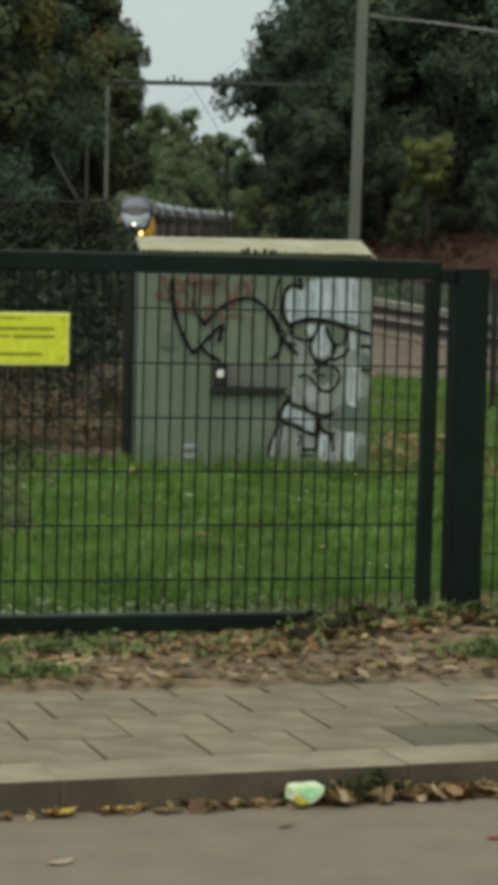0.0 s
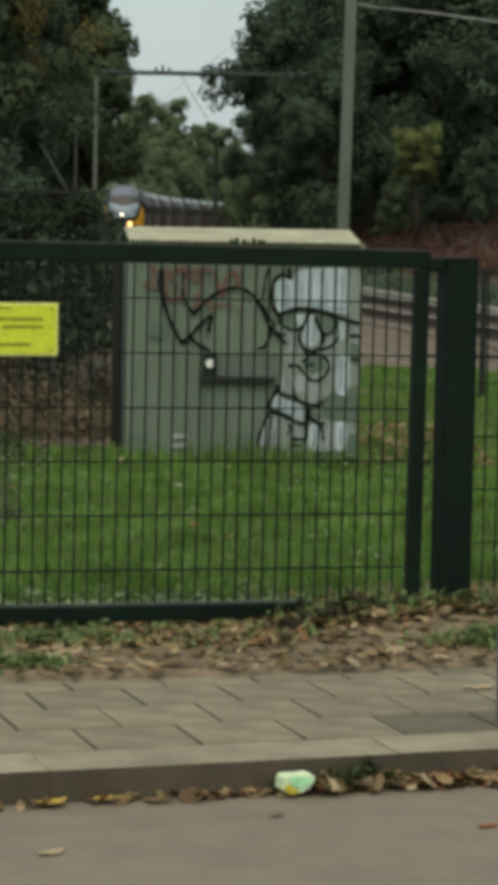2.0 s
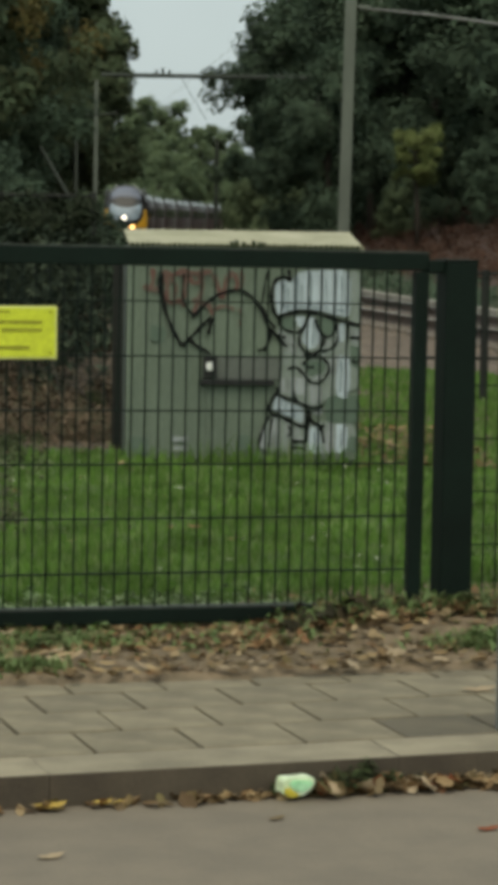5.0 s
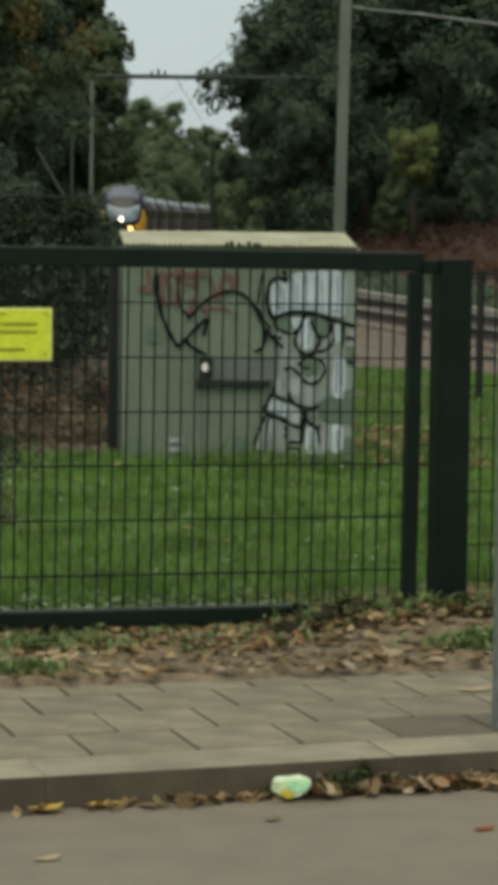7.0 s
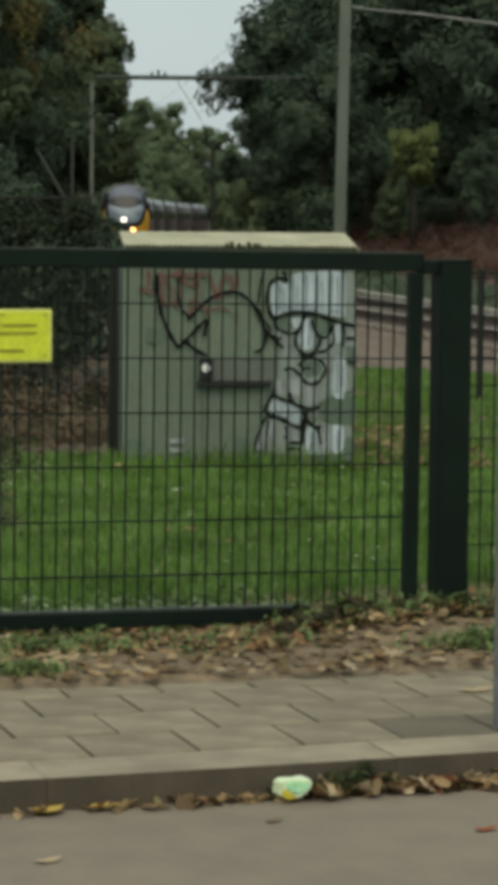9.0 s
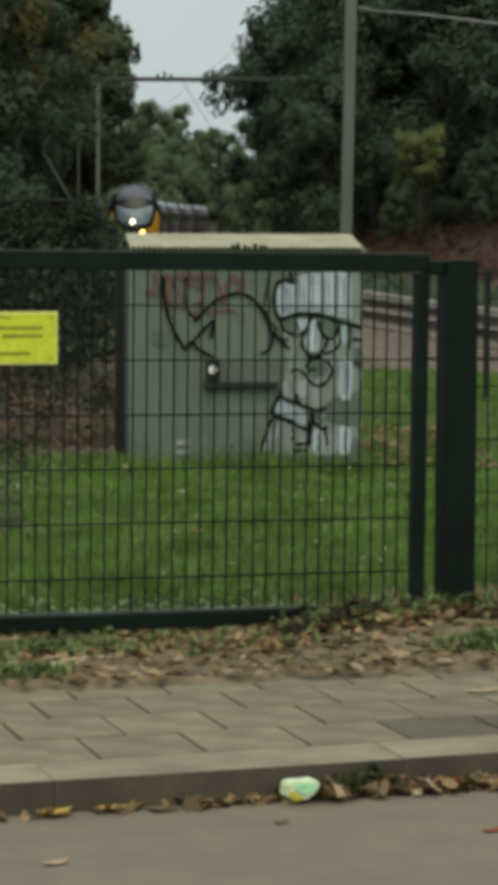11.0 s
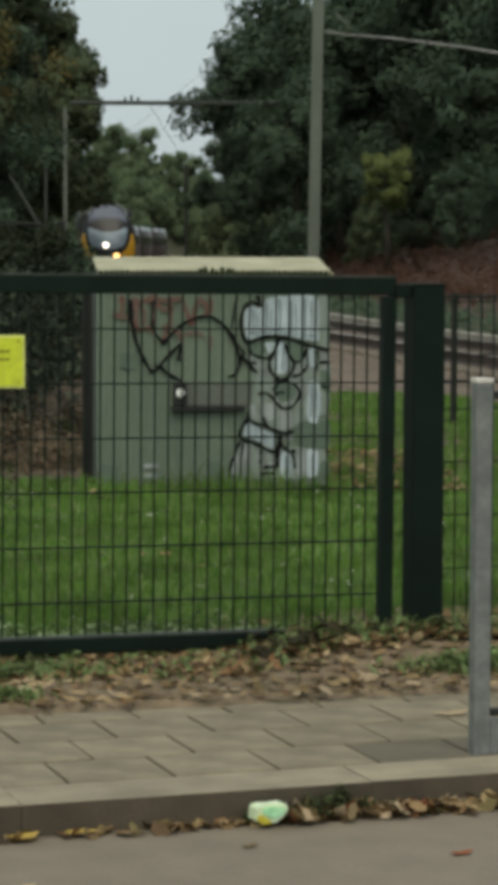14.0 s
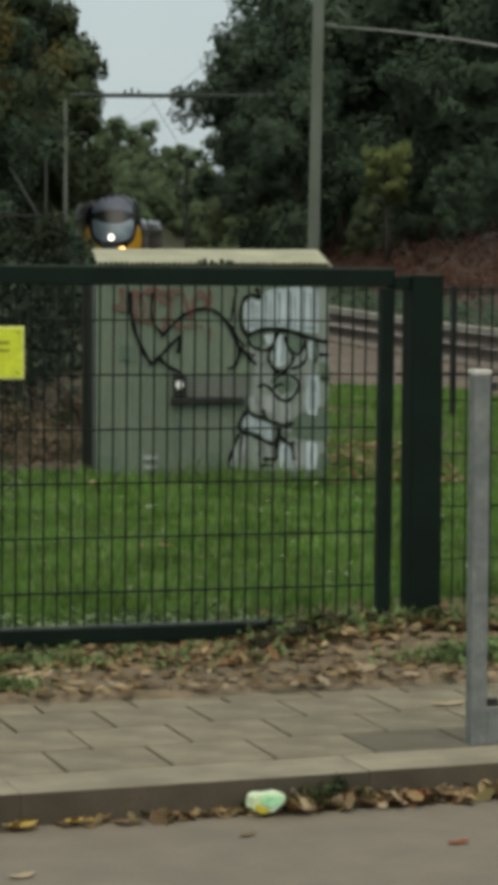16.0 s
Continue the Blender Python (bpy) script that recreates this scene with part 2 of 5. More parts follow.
M_FALLEN_RUSSET = leafy("russet_fallen_leaf", [(0.36, 0.15, 0.06), (0.3, 0.13, 0.05)], through_light=0.05)
M_FALLEN_WHITE = leafy("whitish_leaf", [(0.5, 0.52, 0.4), (0.34, 0.38, 0.27)], through_light=0.05)
M_FALLEN_DARK = leafy("dark_rotten_leaf", [(0.03, 0.03, 0.02), (0.045, 0.035, 0.02)], through_light=0.05)
M_FALLEN_PALE = leafy("pale_fallen_leaf", [(0.45, 0.36, 0.25), (0.36, 0.27, 0.17)], through_light=0.05)
M_BLADE = leafy("grass_blades", [(0.050, 0.118, 0.020), (0.076, 0.155, 0.028), (0.105, 0.195, 0.046), (0.060, 0.128, 0.024), (0.17, 0.235, 0.095)], rough=0.7, through_light=0.25, patch=2.2)
M_TUFT = leafy("olive_tufts", [(0.125, 0.195, 0.072), (0.15, 0.225, 0.088), (0.18, 0.25, 0.11), (0.165, 0.175, 0.09), (0.105, 0.15, 0.058)], patch=3.0)
M_GUTTER_WEED = leafy("dark_gutter_weeds", [(0.04, 0.058, 0.026), (0.062, 0.082, 0.036), (0.038, 0.042, 0.024), (0.085, 0.10, 0.05)], patch=3.0)
M_CLOVER = leafy("clover_leaves", [(0.14, 0.215, 0.09), (0.30, 0.38, 0.22), (0.10, 0.155, 0.06)], through_light=0.2)
M_CARTON = mat("carton_mint", (0.50, 0.85, 0.55), (0.35, 0.75, 0.42), 0.35, scale=14, fine=60, bump=0.1)
M_CARTON_PALE = mat("carton_white", (0.75, 0.86, 0.66), (0.65, 0.78, 0.5), 0.35, scale=14, fine=60, bump=0.1)
M_CARTON_YELLOW = mat("carton_yellow", (0.62, 0.52, 0.06), (0.5, 0.42, 0.05), 0.4, scale=14, fine=60, bump=0.1)
M_TRAIN_SIDE = mat("train_side_paint", (0.055, 0.036, 0.032), (0.035, 0.026, 0.024), 0.4, scale=0.7, fine=12, bump=0.02)
M_TRAIN_ROOF = mat("train_roof_paint", (0.17, 0.18, 0.185), (0.11, 0.115, 0.12), 0.35, scale=0.8, fine=12, bump=0.02)
# pale colour carries the sheen of the sky on the car roofs
M_TRAIN_SHINE = mat("pale_roof_sheen", (0.34, 0.36, 0.36), (0.24, 0.26, 0.26), 0.3, metal=0.4, scale=0.8, fine=12, bump=0.02)
M_TRAIN_YELLOW = mat("train_yellow_paint", (0.62, 0.34, 0.03), (0.5, 0.27, 0.025), 0.4, scale=1, fine=12, bump=0.02)
M_TRAIN_BLACK = mat("train_black_mask", (0.012, 0.012, 0.014), (0.01, 0.01, 0.01), 0.3, scale=1, fine=12, bump=0.02)
M_TRAIN_DOME = mat("train_blue_grey_dome", (0.155, 0.185, 0.25), (0.115, 0.135, 0.19), 0.4, scale=1, fine=12, bump=0.02)
# pale blue base colour holds the sky reflected in the windscreen
M_TRAIN_GLASS = mat("sky_reflection_glass", (0.22, 0.285, 0.34), (0.14, 0.18, 0.22), 0.35, metal=0.2, scale=1.2, fine=12, bump=0.02)
M_WINDOW = mat("train_window_glass", (0.03, 0.032, 0.035), (0.02, 0.02, 0.022), 0.08, scale=1, fine=12, bump=0.0)
M_LAMP_WHITE = mat("headlight_white", (1.0, 0.93, 0.86), (1.0, 0.93, 0.86), 0.3, scale=1, fine=5, bump=0.0, emit=3.0)
M_LAMP_WARM = mat("headlight_warm", (1.0, 0.60, 0.22), (1.0, 0.60, 0.22), 0.3, scale=1, fine=5, bump=0.0, emit=3.0)

# ---- mesh helpers ----


def mesh_of(name, bm, material):
    me = bpy.data.meshes.new(name)
    bm.normal_update()
    bm.to_mesh(me)
    bm.free()
    for m in (material if isinstance(material, (list, tuple)) else [material]):
        me.materials.append(m)
    return me


def part(name, bm, material, parent=None, label="", smooth=False):
    """Links a bmesh as one mesh object, under a thing or under a part."""
    me = mesh_of(name, bm, material)
    if smooth:
        for p in me.polygons:
            p.use_smooth = True
    ob = new(name, me)
    ob.parent = parent
    return tagged(ob, label)


def raw(name, verts, faces, material, parent=None, smooth=False):
    me = bpy.data.meshes.new(name)
    me.from_pydata([tuple(v) for v in verts], [], [tuple(f) for f in faces])
    me.materials.append(material)
    if smooth:
        for p in me.polygons:
            p.use_smooth = True
    ob = new(name, me)
    ob.parent = parent
    return ob


def box(bm, x0, x1, y0, y1, z0, z1, bevel=0.0):
    made = bmesh.ops.create_cube(bm, size=1.0, matrix=Matrix.Translation(((x0 + x1) / 2, (y0 + y1) / 2, (z0 + z1) / 2)) @ Matrix.Diagonal((x1 - x0, y1 - y0, z1 - z0, 1)))
    if bevel:
        edges = list({e for v in made["verts"] for e in v.link_edges})
        bmesh.ops.bevel(bm, geom=edges, offset=bevel, segments=2, affect="EDGES", profile=0.6)
    return bm


def boxed(x0, x1, y0, y1, z0, z1, bevel=0.0):
    return box(bmesh.new(), x0, x1, y0, y1, z0, z1, bevel)


def tube(bm, pts, radii, sides=8, cap=True):
    """A tube along points, with a radius for each."""
    pts = [Vector(p) for p in pts]
    rings = []
    for i, p in enumerate(pts):
        along = (pts[min(i + 1, len(pts) - 1)] - pts[max(i - 1, 0)]).normalized()
        a = along.cross(Vector((0, 0, 1)) if abs(along.z) < 0.9 else Vector((1, 0, 0))).normalized()
        b = along.cross(a)
        r = radii[i] if isinstance(radii, (list, tuple)) else radii
        rings.append([bm.verts.new(p + r * (math.cos(2 * math.pi * k / sides) * a + math.sin(2 * math.pi * k / sides) * b)) for k in range(sides)])
    for r0, r1 in zip(rings, rings[1:]):
        for k in range(sides):
            bm.faces.new((r0[k], r0[(k + 1) % sides], r1[(k + 1) % sides], r1[k]))
    if cap:
        bm.faces.new(rings[0][::-1]), bm.faces.new(rings[-1])
    return bm


def tubed(pts, radii, sides=8):
    return tube(bmesh.new(), pts, radii, sides)


def empty(name, m=None):
    ob = new(name)
    ob.matrix_world = m or Matrix()
    ob.empty_display_size = 0.2
    return ob


# ---- the plan: depth along the view and lateral distance, turned by the street's 16 degrees ----
FWD, RIGHT = Vector((0.27564, 0.96126, 0)), Vector((0.96126, -0.27564, 0))


def spot(depth, lateral, z=0.0):
    return FWD * depth + RIGHT * lateral + Vector((0, 0, z))


def col_at(px, depth):
    """Lateral distance of a sight line given as hundredths of the picture's width off its middle."""
    return (px - 50) * 0.0019174 * depth


TRACK = [(10, 9.4), (38, 4.35), (48.6, 2.55), (60, 1.05), (90, -1.9), (126, -4.65), (150, -6.3), (186, -8.1), (221, -8.75), (260, -8.1), (294, -6.35), (354, -0.8), (430, 10.5)]


def track_lateral(d):
    """Lateral place of the track's middle at a depth, by a smooth curve."""
    d = min(max(d, TRACK[0][0]), TRACK[-1][0])
    for i in range(len(TRACK) - 1):
        if d <= TRACK[i + 1][0]:
            break
    slope = []
    for k in (i, i + 1):
        a, b = TRACK[max(k - 1, 0)], TRACK[min(k + 1, len(TRACK) - 1)]
        slope.append((b[1] - a[1]) / (b[0] - a[0]))
    (d0, x0), (d1, x1) = TRACK[i], TRACK[i + 1]
    h, u = d1 - d0, (d - d0) / (d1 - d0)
    return (2 * u**3 - 3 * u**2 + 1) * x0 + (u**3 - 2 * u**2 + u) * h * slope[0] + (3 * u**2 - 2 * u**3) * x1 + (u**3 - u**2) * h * slope[1]


def smooth(a, b, v):
    u = min(max((v - a) / (b - a), 0), 1)
    return u * u * (3 - 2 * u)


RAIL_Z = 0.0


def ground_z(x, y):
    """Height of the open ground beyond the pavement."""
    p = Vector((x, y, 0))
    d, lat = p.dot(FWD), p.dot(RIGHT)
    z = 0.012 + 0.075 * smooth(2.5, 3.5, x) * smooth(8.2, 9.0, y) * smooth(14, 11, y)
    z += 0.03 * noise.noise((x * 0.9, y * 0.9, 0)) * smooth(8.2, 9, y)
    if d > 18:
        off = lat - track_lateral(d)
        z -= 0.25 * smooth(18, 24, d) * smooth(-4.5, -2.2, off) * smooth(7.4, 6.0, off)
        z += 3.5 * smooth(7.6, 20, off) * smooth(40, 60, d)
        z += 0.4 * smooth(18, 21, d) * smooth(0.0, -0.8, lat) * smooth(40, 26, d)
        z += 1.5 * smooth(-6.5, -14, off) * smooth(35, 50, d)
        z += 7.0 * smooth(300, 420, d) * smooth(6, 16, abs(off))
    return z


# ---- ground, road, pavement ----
def make_ground():
    bm = bmesh.new()
    rings = [0.0]
    r = 7.4
    while r < 1400:
        rings.append(r)
        r *= 1.035 if r < 60 else 1.07
    steps = 150
    grid = []
    for r in rings[1:]:
        row = []
        for k in range(steps):
            # finer steps round the way that the camera looks
            u = (k / steps) * 2 - 1
            a = math.pi * (0.12 * u + 0.88 * u**3)
            p = FWD * (r * math.cos(a)) + RIGHT * (r * math.sin(a))
            inside = p.y > 8.9
            row.append(bm.verts.new((p.x, p.y, ground_z(p.x, p.y) if inside else -0.2)))
        grid.append(row)
    mid = bm.verts.new((0, 0, -0.2))
    for k in range(steps):
        bm.faces.new((mid, grid[0][k], grid[0][(k + 1) % steps]))
    for r0, r1 in zip(grid, grid[1:]):
        for k in range(steps):
            f = bm.faces.new((r0[k], r1[k], r1[(k + 1) % steps], r0[(k + 1) % steps]))
            c = f.calc_center_median()
            d, lat = c.dot(FWD), c.dot(RIGHT)
            off = lat - track_lateral(d) if d > 10 else -99
            if d > 26 and -5.4 < off < 2.3:
                f.material_index = 2 if d < 105 else 5
            elif d > 45 and off >= 6.2:
                f.material_index = 3
            elif d > 45:
                f.material_index = 4
            elif d > 17 and off < -5.2 + 0.5 * noise.noise((d, lat, 0)):
                f.material_index = 5
            elif c.y > 9.35 or c.y < 6:
                f.material_index = 1
            f.smooth = True
    bmesh.ops.recalc_face_normals(bm, faces=bm.faces)
    ob = new("ground", mesh_of("ground", bm, [M_SOIL, M_GRASS_GROUND, M_BALLAST, M_BANK, M_WOODFLOOR, M_LITTER]))
    return tagged(ob, "grassy ground with leaf litter, ballast and a wooded bank", "ground", kind="structure")


make_ground()
KERB_Y0, KERB_Y1, ROAD_Z = 6.81, 7.06, -0.09


def make_road():
    bm = bmesh.new()
    nx, ny = 60, 14
    g = [[bm.verts.new((-60 + 120 * i / nx, -3.0 + (KERB_Y0 + 3.15) * j / ny, ROAD_Z + 0.006 * noise.noise((i * 2.1, j * 0.9, 3)))) for j in range(ny + 1)] for i in range(nx + 1)]
    for i in range(nx):
        for j in range(ny):
            bm.faces.new((g[i][j], g[i + 1][j], g[i + 1][j + 1], g[i][j + 1])).smooth = True
    return tagged(part("road", bm, M_ASPHALT), "worn grey asphalt road beside the kerb", "road", kind="structure")


make_road()
STREET_TURN = 1.6


def kerb_shift(x):
    """How far the turned kerb line lies beyond its straight course."""
    return math.tan(radians(STREET_TURN)) * (x - 1.9)


pavement = tagged(part("pavement", boxed(-60, 60, KERB_Y1 - 0.02, 8.28, -0.2, -0.016), M_JOINT), "concrete flag pavement with sandy joints", "pavement", kind="structure")
kerb = tagged(part("kerb", boxed(-60, 60, KERB_Y0 + 0.02, KERB_Y1 - 0.02, -0.2, -0.012), M_JOINT), "pale concrete kerb stones along the road", "kerb", kind="structure")


for slab in (pavement, kerb):
    slab.matrix_world = pose(1.9, 7.05, 0, 0, 0, STREET_TURN) @ pose(-1.9, -7.05, 0)


def make_verge():
    bm = bmesh.new()
    nx, ny = 150, 14
    g = []
    for i in range(nx + 1):
        x = -4 + 12 * i / nx
        front = 8.10 + 0.05 * noise.noise((x * 1.7, 0, 7)) + 0.02 * noise.noise((x * 9, 0, 3))
        g.append([])
        for j in range(ny + 1):
            y = front + (9.5 - front) * j / ny
            g[-1].append(bm.verts.new((x, y, -0.006 if j == 0 else ground_z(x, y) + 0.006 + 0.012 * abs(noise.noise((x * 6, y * 6, 1))))))
    for i in range(nx):
        for j in range(ny):
            bm.faces.new((g[i][j], g[i + 1][j], g[i + 1][j + 1], g[i][j + 1])).smooth = True
    return tagged(part("verge", bm, M_SOIL), "brown earth verge with leaf litter before the gate", "verge", kind="structure")


make_verge()

# ---- the sliding gate ----
GATE_Y = 9.05


def make_gate():
    g = tagged(empty("sliding_gate", pose(0, GATE_Y, 0.021, 0, 0.45, 0)), "dark green steel sliding gate with wire mesh infill, closed", "gate")
    x0, x1 = -1.4, 3.317
    part("top_rail", boxed(x0, x1, -0.03, 0.03, 1.331, 1.396, 0.006), M_GATE, g)
    # thin added strip: the light on the rail's top face as a colour
    part("rail_top_light", boxed(x0, x1, -0.026, 0.026, 1.3965, 1.400, 0.001), M_GATE_EDGE, g, "pale upper edge of the rail, light in its colour")
    part("bottom_beam", boxed(x0, 2.92, -0.03, 0.03, 0.042, 0.096, 0.006), M_GATE, g)
    # the beam's upper edge gets the same painted light
    part("beam_lip", boxed(x0, 2.92, -0.02, 0.02, 0.0965, 0.103, 0.002), M_GATE_EDGE, g, "pale upper edge of the beam, light in its colour")
    for xs in (x0, x1 - 0.048):
        part("stile", boxed(xs, xs + 0.048, -0.03, 0.03, 0.07, 1.327, 0.005), M_GATE, g)
    part("foot_rail", boxed(2.921, x1 - 0.049, -0.018, 0.018, 0.05, 0.08, 0.004), M_GATE, g)
    me = mesh_of("mesh_bar", tubed([(0, 0, 0.09), (0, 0, 1.33)], 0.0037, 6), M_GATE)
    x = x1 - 0.062 - 0.042
    while x > x0 + 0.07:
        ob = new("mesh_bar", me)
        ob.parent, ob.location = g, (x, 0, 0)
        x -= 0.0505
    me = mesh_of("mesh_wire", tubed([(x0 + 0.06, 0, 0), (x1 - 0.06, 0, 0)], 0.0031, 6), M_GATE)
    for z in (0.222, 0.421, 0.617, 0.811, 1.008, 1.205):
        for dy in (-0.007, 0.007):
            ob = new("mesh_wire", me)
            ob.parent, ob.location = g, (0, dy, z)
    return g


make_gate()


def make_gate_post():
    p = tagged(empty("gate_post", pose(3.446, GATE_Y, 0.010)), "thick dark green square steel gate post in the verge", "post")
    part("shaft", boxed(-0.0615, 0.0615, -0.0575, 0.0575, -0.05, 1.348, 0.006), M_GATE, p)
    part("cap", boxed(-0.0635, 0.0635, -0.0595, 0.0595, 1.3485, 1.359, 0.003), M_GATE, p)
    part("guide_bracket", boxed(-0.127, -0.062, -0.04, 0.04, 1.31, 1.356, 0.004), M_GATE, p)
    return p


make_gate_post()


def make_fence_panel():
    f = tagged(empty("mesh_fence", pose(3.53, GATE_Y + 0.02, 0)), "dark green wire mesh fence panel beside the gate post", "fence")
    me = mesh_of("mesh_bar", tubed([(0, 0, 0.06), (0, 0, 1.33)], 0.0034, 6), M_GATE)
    for i in range(1, 49):
        ob = new("mesh_bar", me)
        ob.parent, ob.location = f, (0.0505 * i, 0, 0)
    me = mesh_of("mesh_wire", tubed([(0, 0, 0), (2.5, 0, 0)], 0.0029, 6), M_GATE)
    for i in range(7):
        ob = new("mesh_wire", me)
        ob.parent, ob.location = f, (0, 0.006, 0.1 + 0.2 * i)
    part("fence_post", boxed(2.47, 2.53, -0.03, 0.03, -0.05, 1.36, 0.005), M_GATE, f)
    return f


make_fence_panel()


def make_sign():
    s = tagged(empty("notice_sign", pose(1.783, GATE_Y - 0.018, 1.095)), "yellow rectangular notice with printed lines on the gate mesh", "sign")
    part("plate", boxed(-0.15, 0.15, 0.0, 0.004, -0.094, 0.094, 0.0015), M_SIGN_RIM, s)
    part("face", boxed(-0.142, 0.142, -0.003, -0.0005, -0.086, 0.086), M_SIGN, s)
    for x0, x1, z, h in ((-0.10, -0.02, 0.074, 0.006), (-0.12, -0.035, 0.037, 0.011), (-0.03, 0.094, 0.037, 0.011), (-0.05, 0.094, 0.009, 0.011), (-0.12, -0.06, 0.010, 0.006), (-0.11, -0.03, -0.053, 0.011), (-0.028, 0.05, -0.053, 0.012)):
        part("print_line", boxed(x0, x1, -0.0050, -0.0034, z - h / 2, z + h / 2), M_SIGN_INK, s, "olive printed line")
    me = mesh_of("screw", tubed([(0, -0.005, 0), (0, -0.0034, 0)], 0.005, 10), M_SIGN_INK)
    for x in (-0.125, 0.125):
        for z in (-0.072, 0.072):
            ob = new("screw", me)
            ob.parent, ob.location = s, (x, 0, z)
    return s


make_sign()


# ---- the relay cabinet ----
CAB_W, CAB_D, CAB_H = 1.43, 0.42, 1.37


def stroke(name, pts, width, material, parent, y=-0.004, label=""):
    """A sprayed line: a flat ribbon with a smooth course through points (x, z)."""
    bm = bmesh.new()
    fine = []
    for i in range(len(pts) - 1):
        p = [Vector((*pts[min(max(k, 0), len(pts) - 1)], 0)) for k in (i - 1, i, i + 1, i + 2)]
        for s in range(6):
            u = s / 6
            fine.append(0.5 * (2 * p[1] + (p[2] - p[0]) * u + (2 * p[0] - 5 * p[1] + 4 * p[2] - p[3]) * u * u + (3 * p[1] - p[0] - 3 * p[2] + p[3]) * u**3))
    fine.append(Vector((*pts[-1], 0)))
    pairs = []
    for i, p in enumerate(fine):
        t = (fine[min(i + 1, len(fine) - 1)] - fine[max(i - 1, 0)]).normalized()
        w = width * (0.5 + 0.12 * math.sin(i * 0.7)) * (0.6 if i in (0, len(fine) - 1) else 1)
        nrm = Vector((-t.y, t.x, 0)) * w
        pairs.append((bm.verts.new((p.x + nrm.x, y, p.y + nrm.y)), bm.verts.new((p.x - nrm.x, y, p.y - nrm.y))))
    for a, b in zip(pairs, pairs[1:]):
        bm.faces.new((a[0], a[1], b[1], b[0]))
    return part(name, bm, material, parent, label)


def blot(name, pts, material, parent, y=-0.0025, label=""):
    bm = bmesh.new()
    n, edge = len(pts), []
    for i in range(n):
        p = [Vector((*pts[(i + k - 1) % n], 0)) for k in range(4)]
        for s in range(6):
            u = s / 6
            q = 0.5 * (2 * p[1] + (p[2] - p[0]) * 0.6 * u + (1.2 * p[0] - 4.2 * p[1] + 3.6 * p[2] - 0.6 * p[3]) * u * u + (-0.6 * p[0] + 2.2 * p[1] - 2.2 * p[2] + 0.6 * p[3]) * u**3)
            edge.append((q.x + 0.006 * noise.noise((q.x * 40, q.y * 40, 2)), q.y + 0.006 * noise.noise((q.x * 40, q.y * 40, 8))))
    bm.faces.new([bm.verts.new((x, y, z)) for x, z in edge])
    bmesh.ops.triangulate(bm, faces=bm.faces)
    return part(name, bm, material, parent, label)


def make_cabinet():
    c = tagged(empty("relay_cabinet", pose(4.43, 15.285, -0.02, 0, 0, -10)), "grey-green steel relay cabinet with graffiti and a cream roof", "cabinet")
    w = CAB_W / 2
    # plinth and side walls wear the paint darkened for shade
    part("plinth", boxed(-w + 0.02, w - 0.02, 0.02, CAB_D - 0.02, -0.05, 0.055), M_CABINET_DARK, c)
    part("body", boxed(-w, w, 0.02, CAB_D, 0.05, CAB_H - 0.02, 0.006), M_CABINET_DARK, c, "dark side walls, shade put into their paint")
    # three doors with pressed vertical ribs
    thirds = ((-w, -w + 0.49), (-w + 0.493, -w + 0.975), (-w + 0.978, w))
    for x0, x1 in thirds:
        bm = box(bmesh.new(), x0, x1, 0.0, 0.0195, 0.06, CAB_H - 0.03, 0.004)
        d = part("door", bm, M_CABINET, c)
        k = x0 + 0.04
        while k < x1 - 0.03:
            part("rib", boxed(k, k + 0.022, -0.010, -0.0005, 0.09, CAB_H - 0.05, 0.003), M_CABINET, d)
            k += 0.081
    # roof: a sheet that slopes up to the back, with a toothed vent strip under its front edge
    bm = bmesh.new()
    rw, lip = w - 0.002, 0.014
    low = [bm.verts.new((x, y, z)) for x, y, z in ((-rw, -0.07, 1.366), (rw, -0.07, 1.366), (rw, 0.45, 1.44), (-rw, 0.45, 1.44))]
    high = [bm.verts.new((x, y, z)) for x, y, z in ((-rw, -0.07, 1.366 + lip), (rw, -0.07, 1.366 + lip), (rw, 0.45, 1.46), (-rw, 0.45, 1.46))]
    for k in range(4):
        bm.faces.new((low[k], low[(k + 1) % 4], high[(k + 1) % 4], high[k]))
    bm.faces.new(low[::-1]), bm.faces.new(high)
    bmesh.ops.recalc_face_normals(bm, faces=bm.faces)
    bmesh.ops.bevel(bm, geom=list(bm.edges), offset=0.004, segments=2, affect="EDGES")
    part("roof", bm, M_ROOF, c, "cream weathered metal roof")
    part("roof_rim", boxed(rw + 0.001, rw + 0.018, -0.06, 0.44, 1.352, 1.372, 0.004), M_ROOF, c)
    # dark block whose colour holds the shade of the gap under the roof
    part("vent_gap_fill", boxed(-w + 0.01, w - 0.01, -0.03, 0.42, 1.335, 1.364), M_CABINET_DARK, c, "dark vent gap under the roof, shade in its colour")
    rnd = random.Random(5)
    me = mesh_of("vent_tooth", boxed(-0.009, 0.009, -0.012, 0.0, -0.02, 0.016, 0.003), M_MOSS)
    x = -rw + 0.02
    while x < rw - 0.01:
        ob = new("vent_tooth", me)
        ob.parent, ob.location = c, (x, -0.0715, 1.366 + rnd.uniform(-0.004, 0.002))
        x += 0.032
    bm = bmesh.new()
    for x, s in ((-0.09, 0.03), (-0.06, 0.038), (-0.015, 0.03), (0.045, 0.036), (0.085, 0.03), (0.11, 0.026)):
        box(bm, x - s * 0.35, x + s * 0.35, -0.084, -0.0725, 1.364, 1.366 + s, 0.003)
    tagged(part("roof_moss", bm, M_MOSS, c, "dark moss tufts on the roof's edge"), kind="stuff")
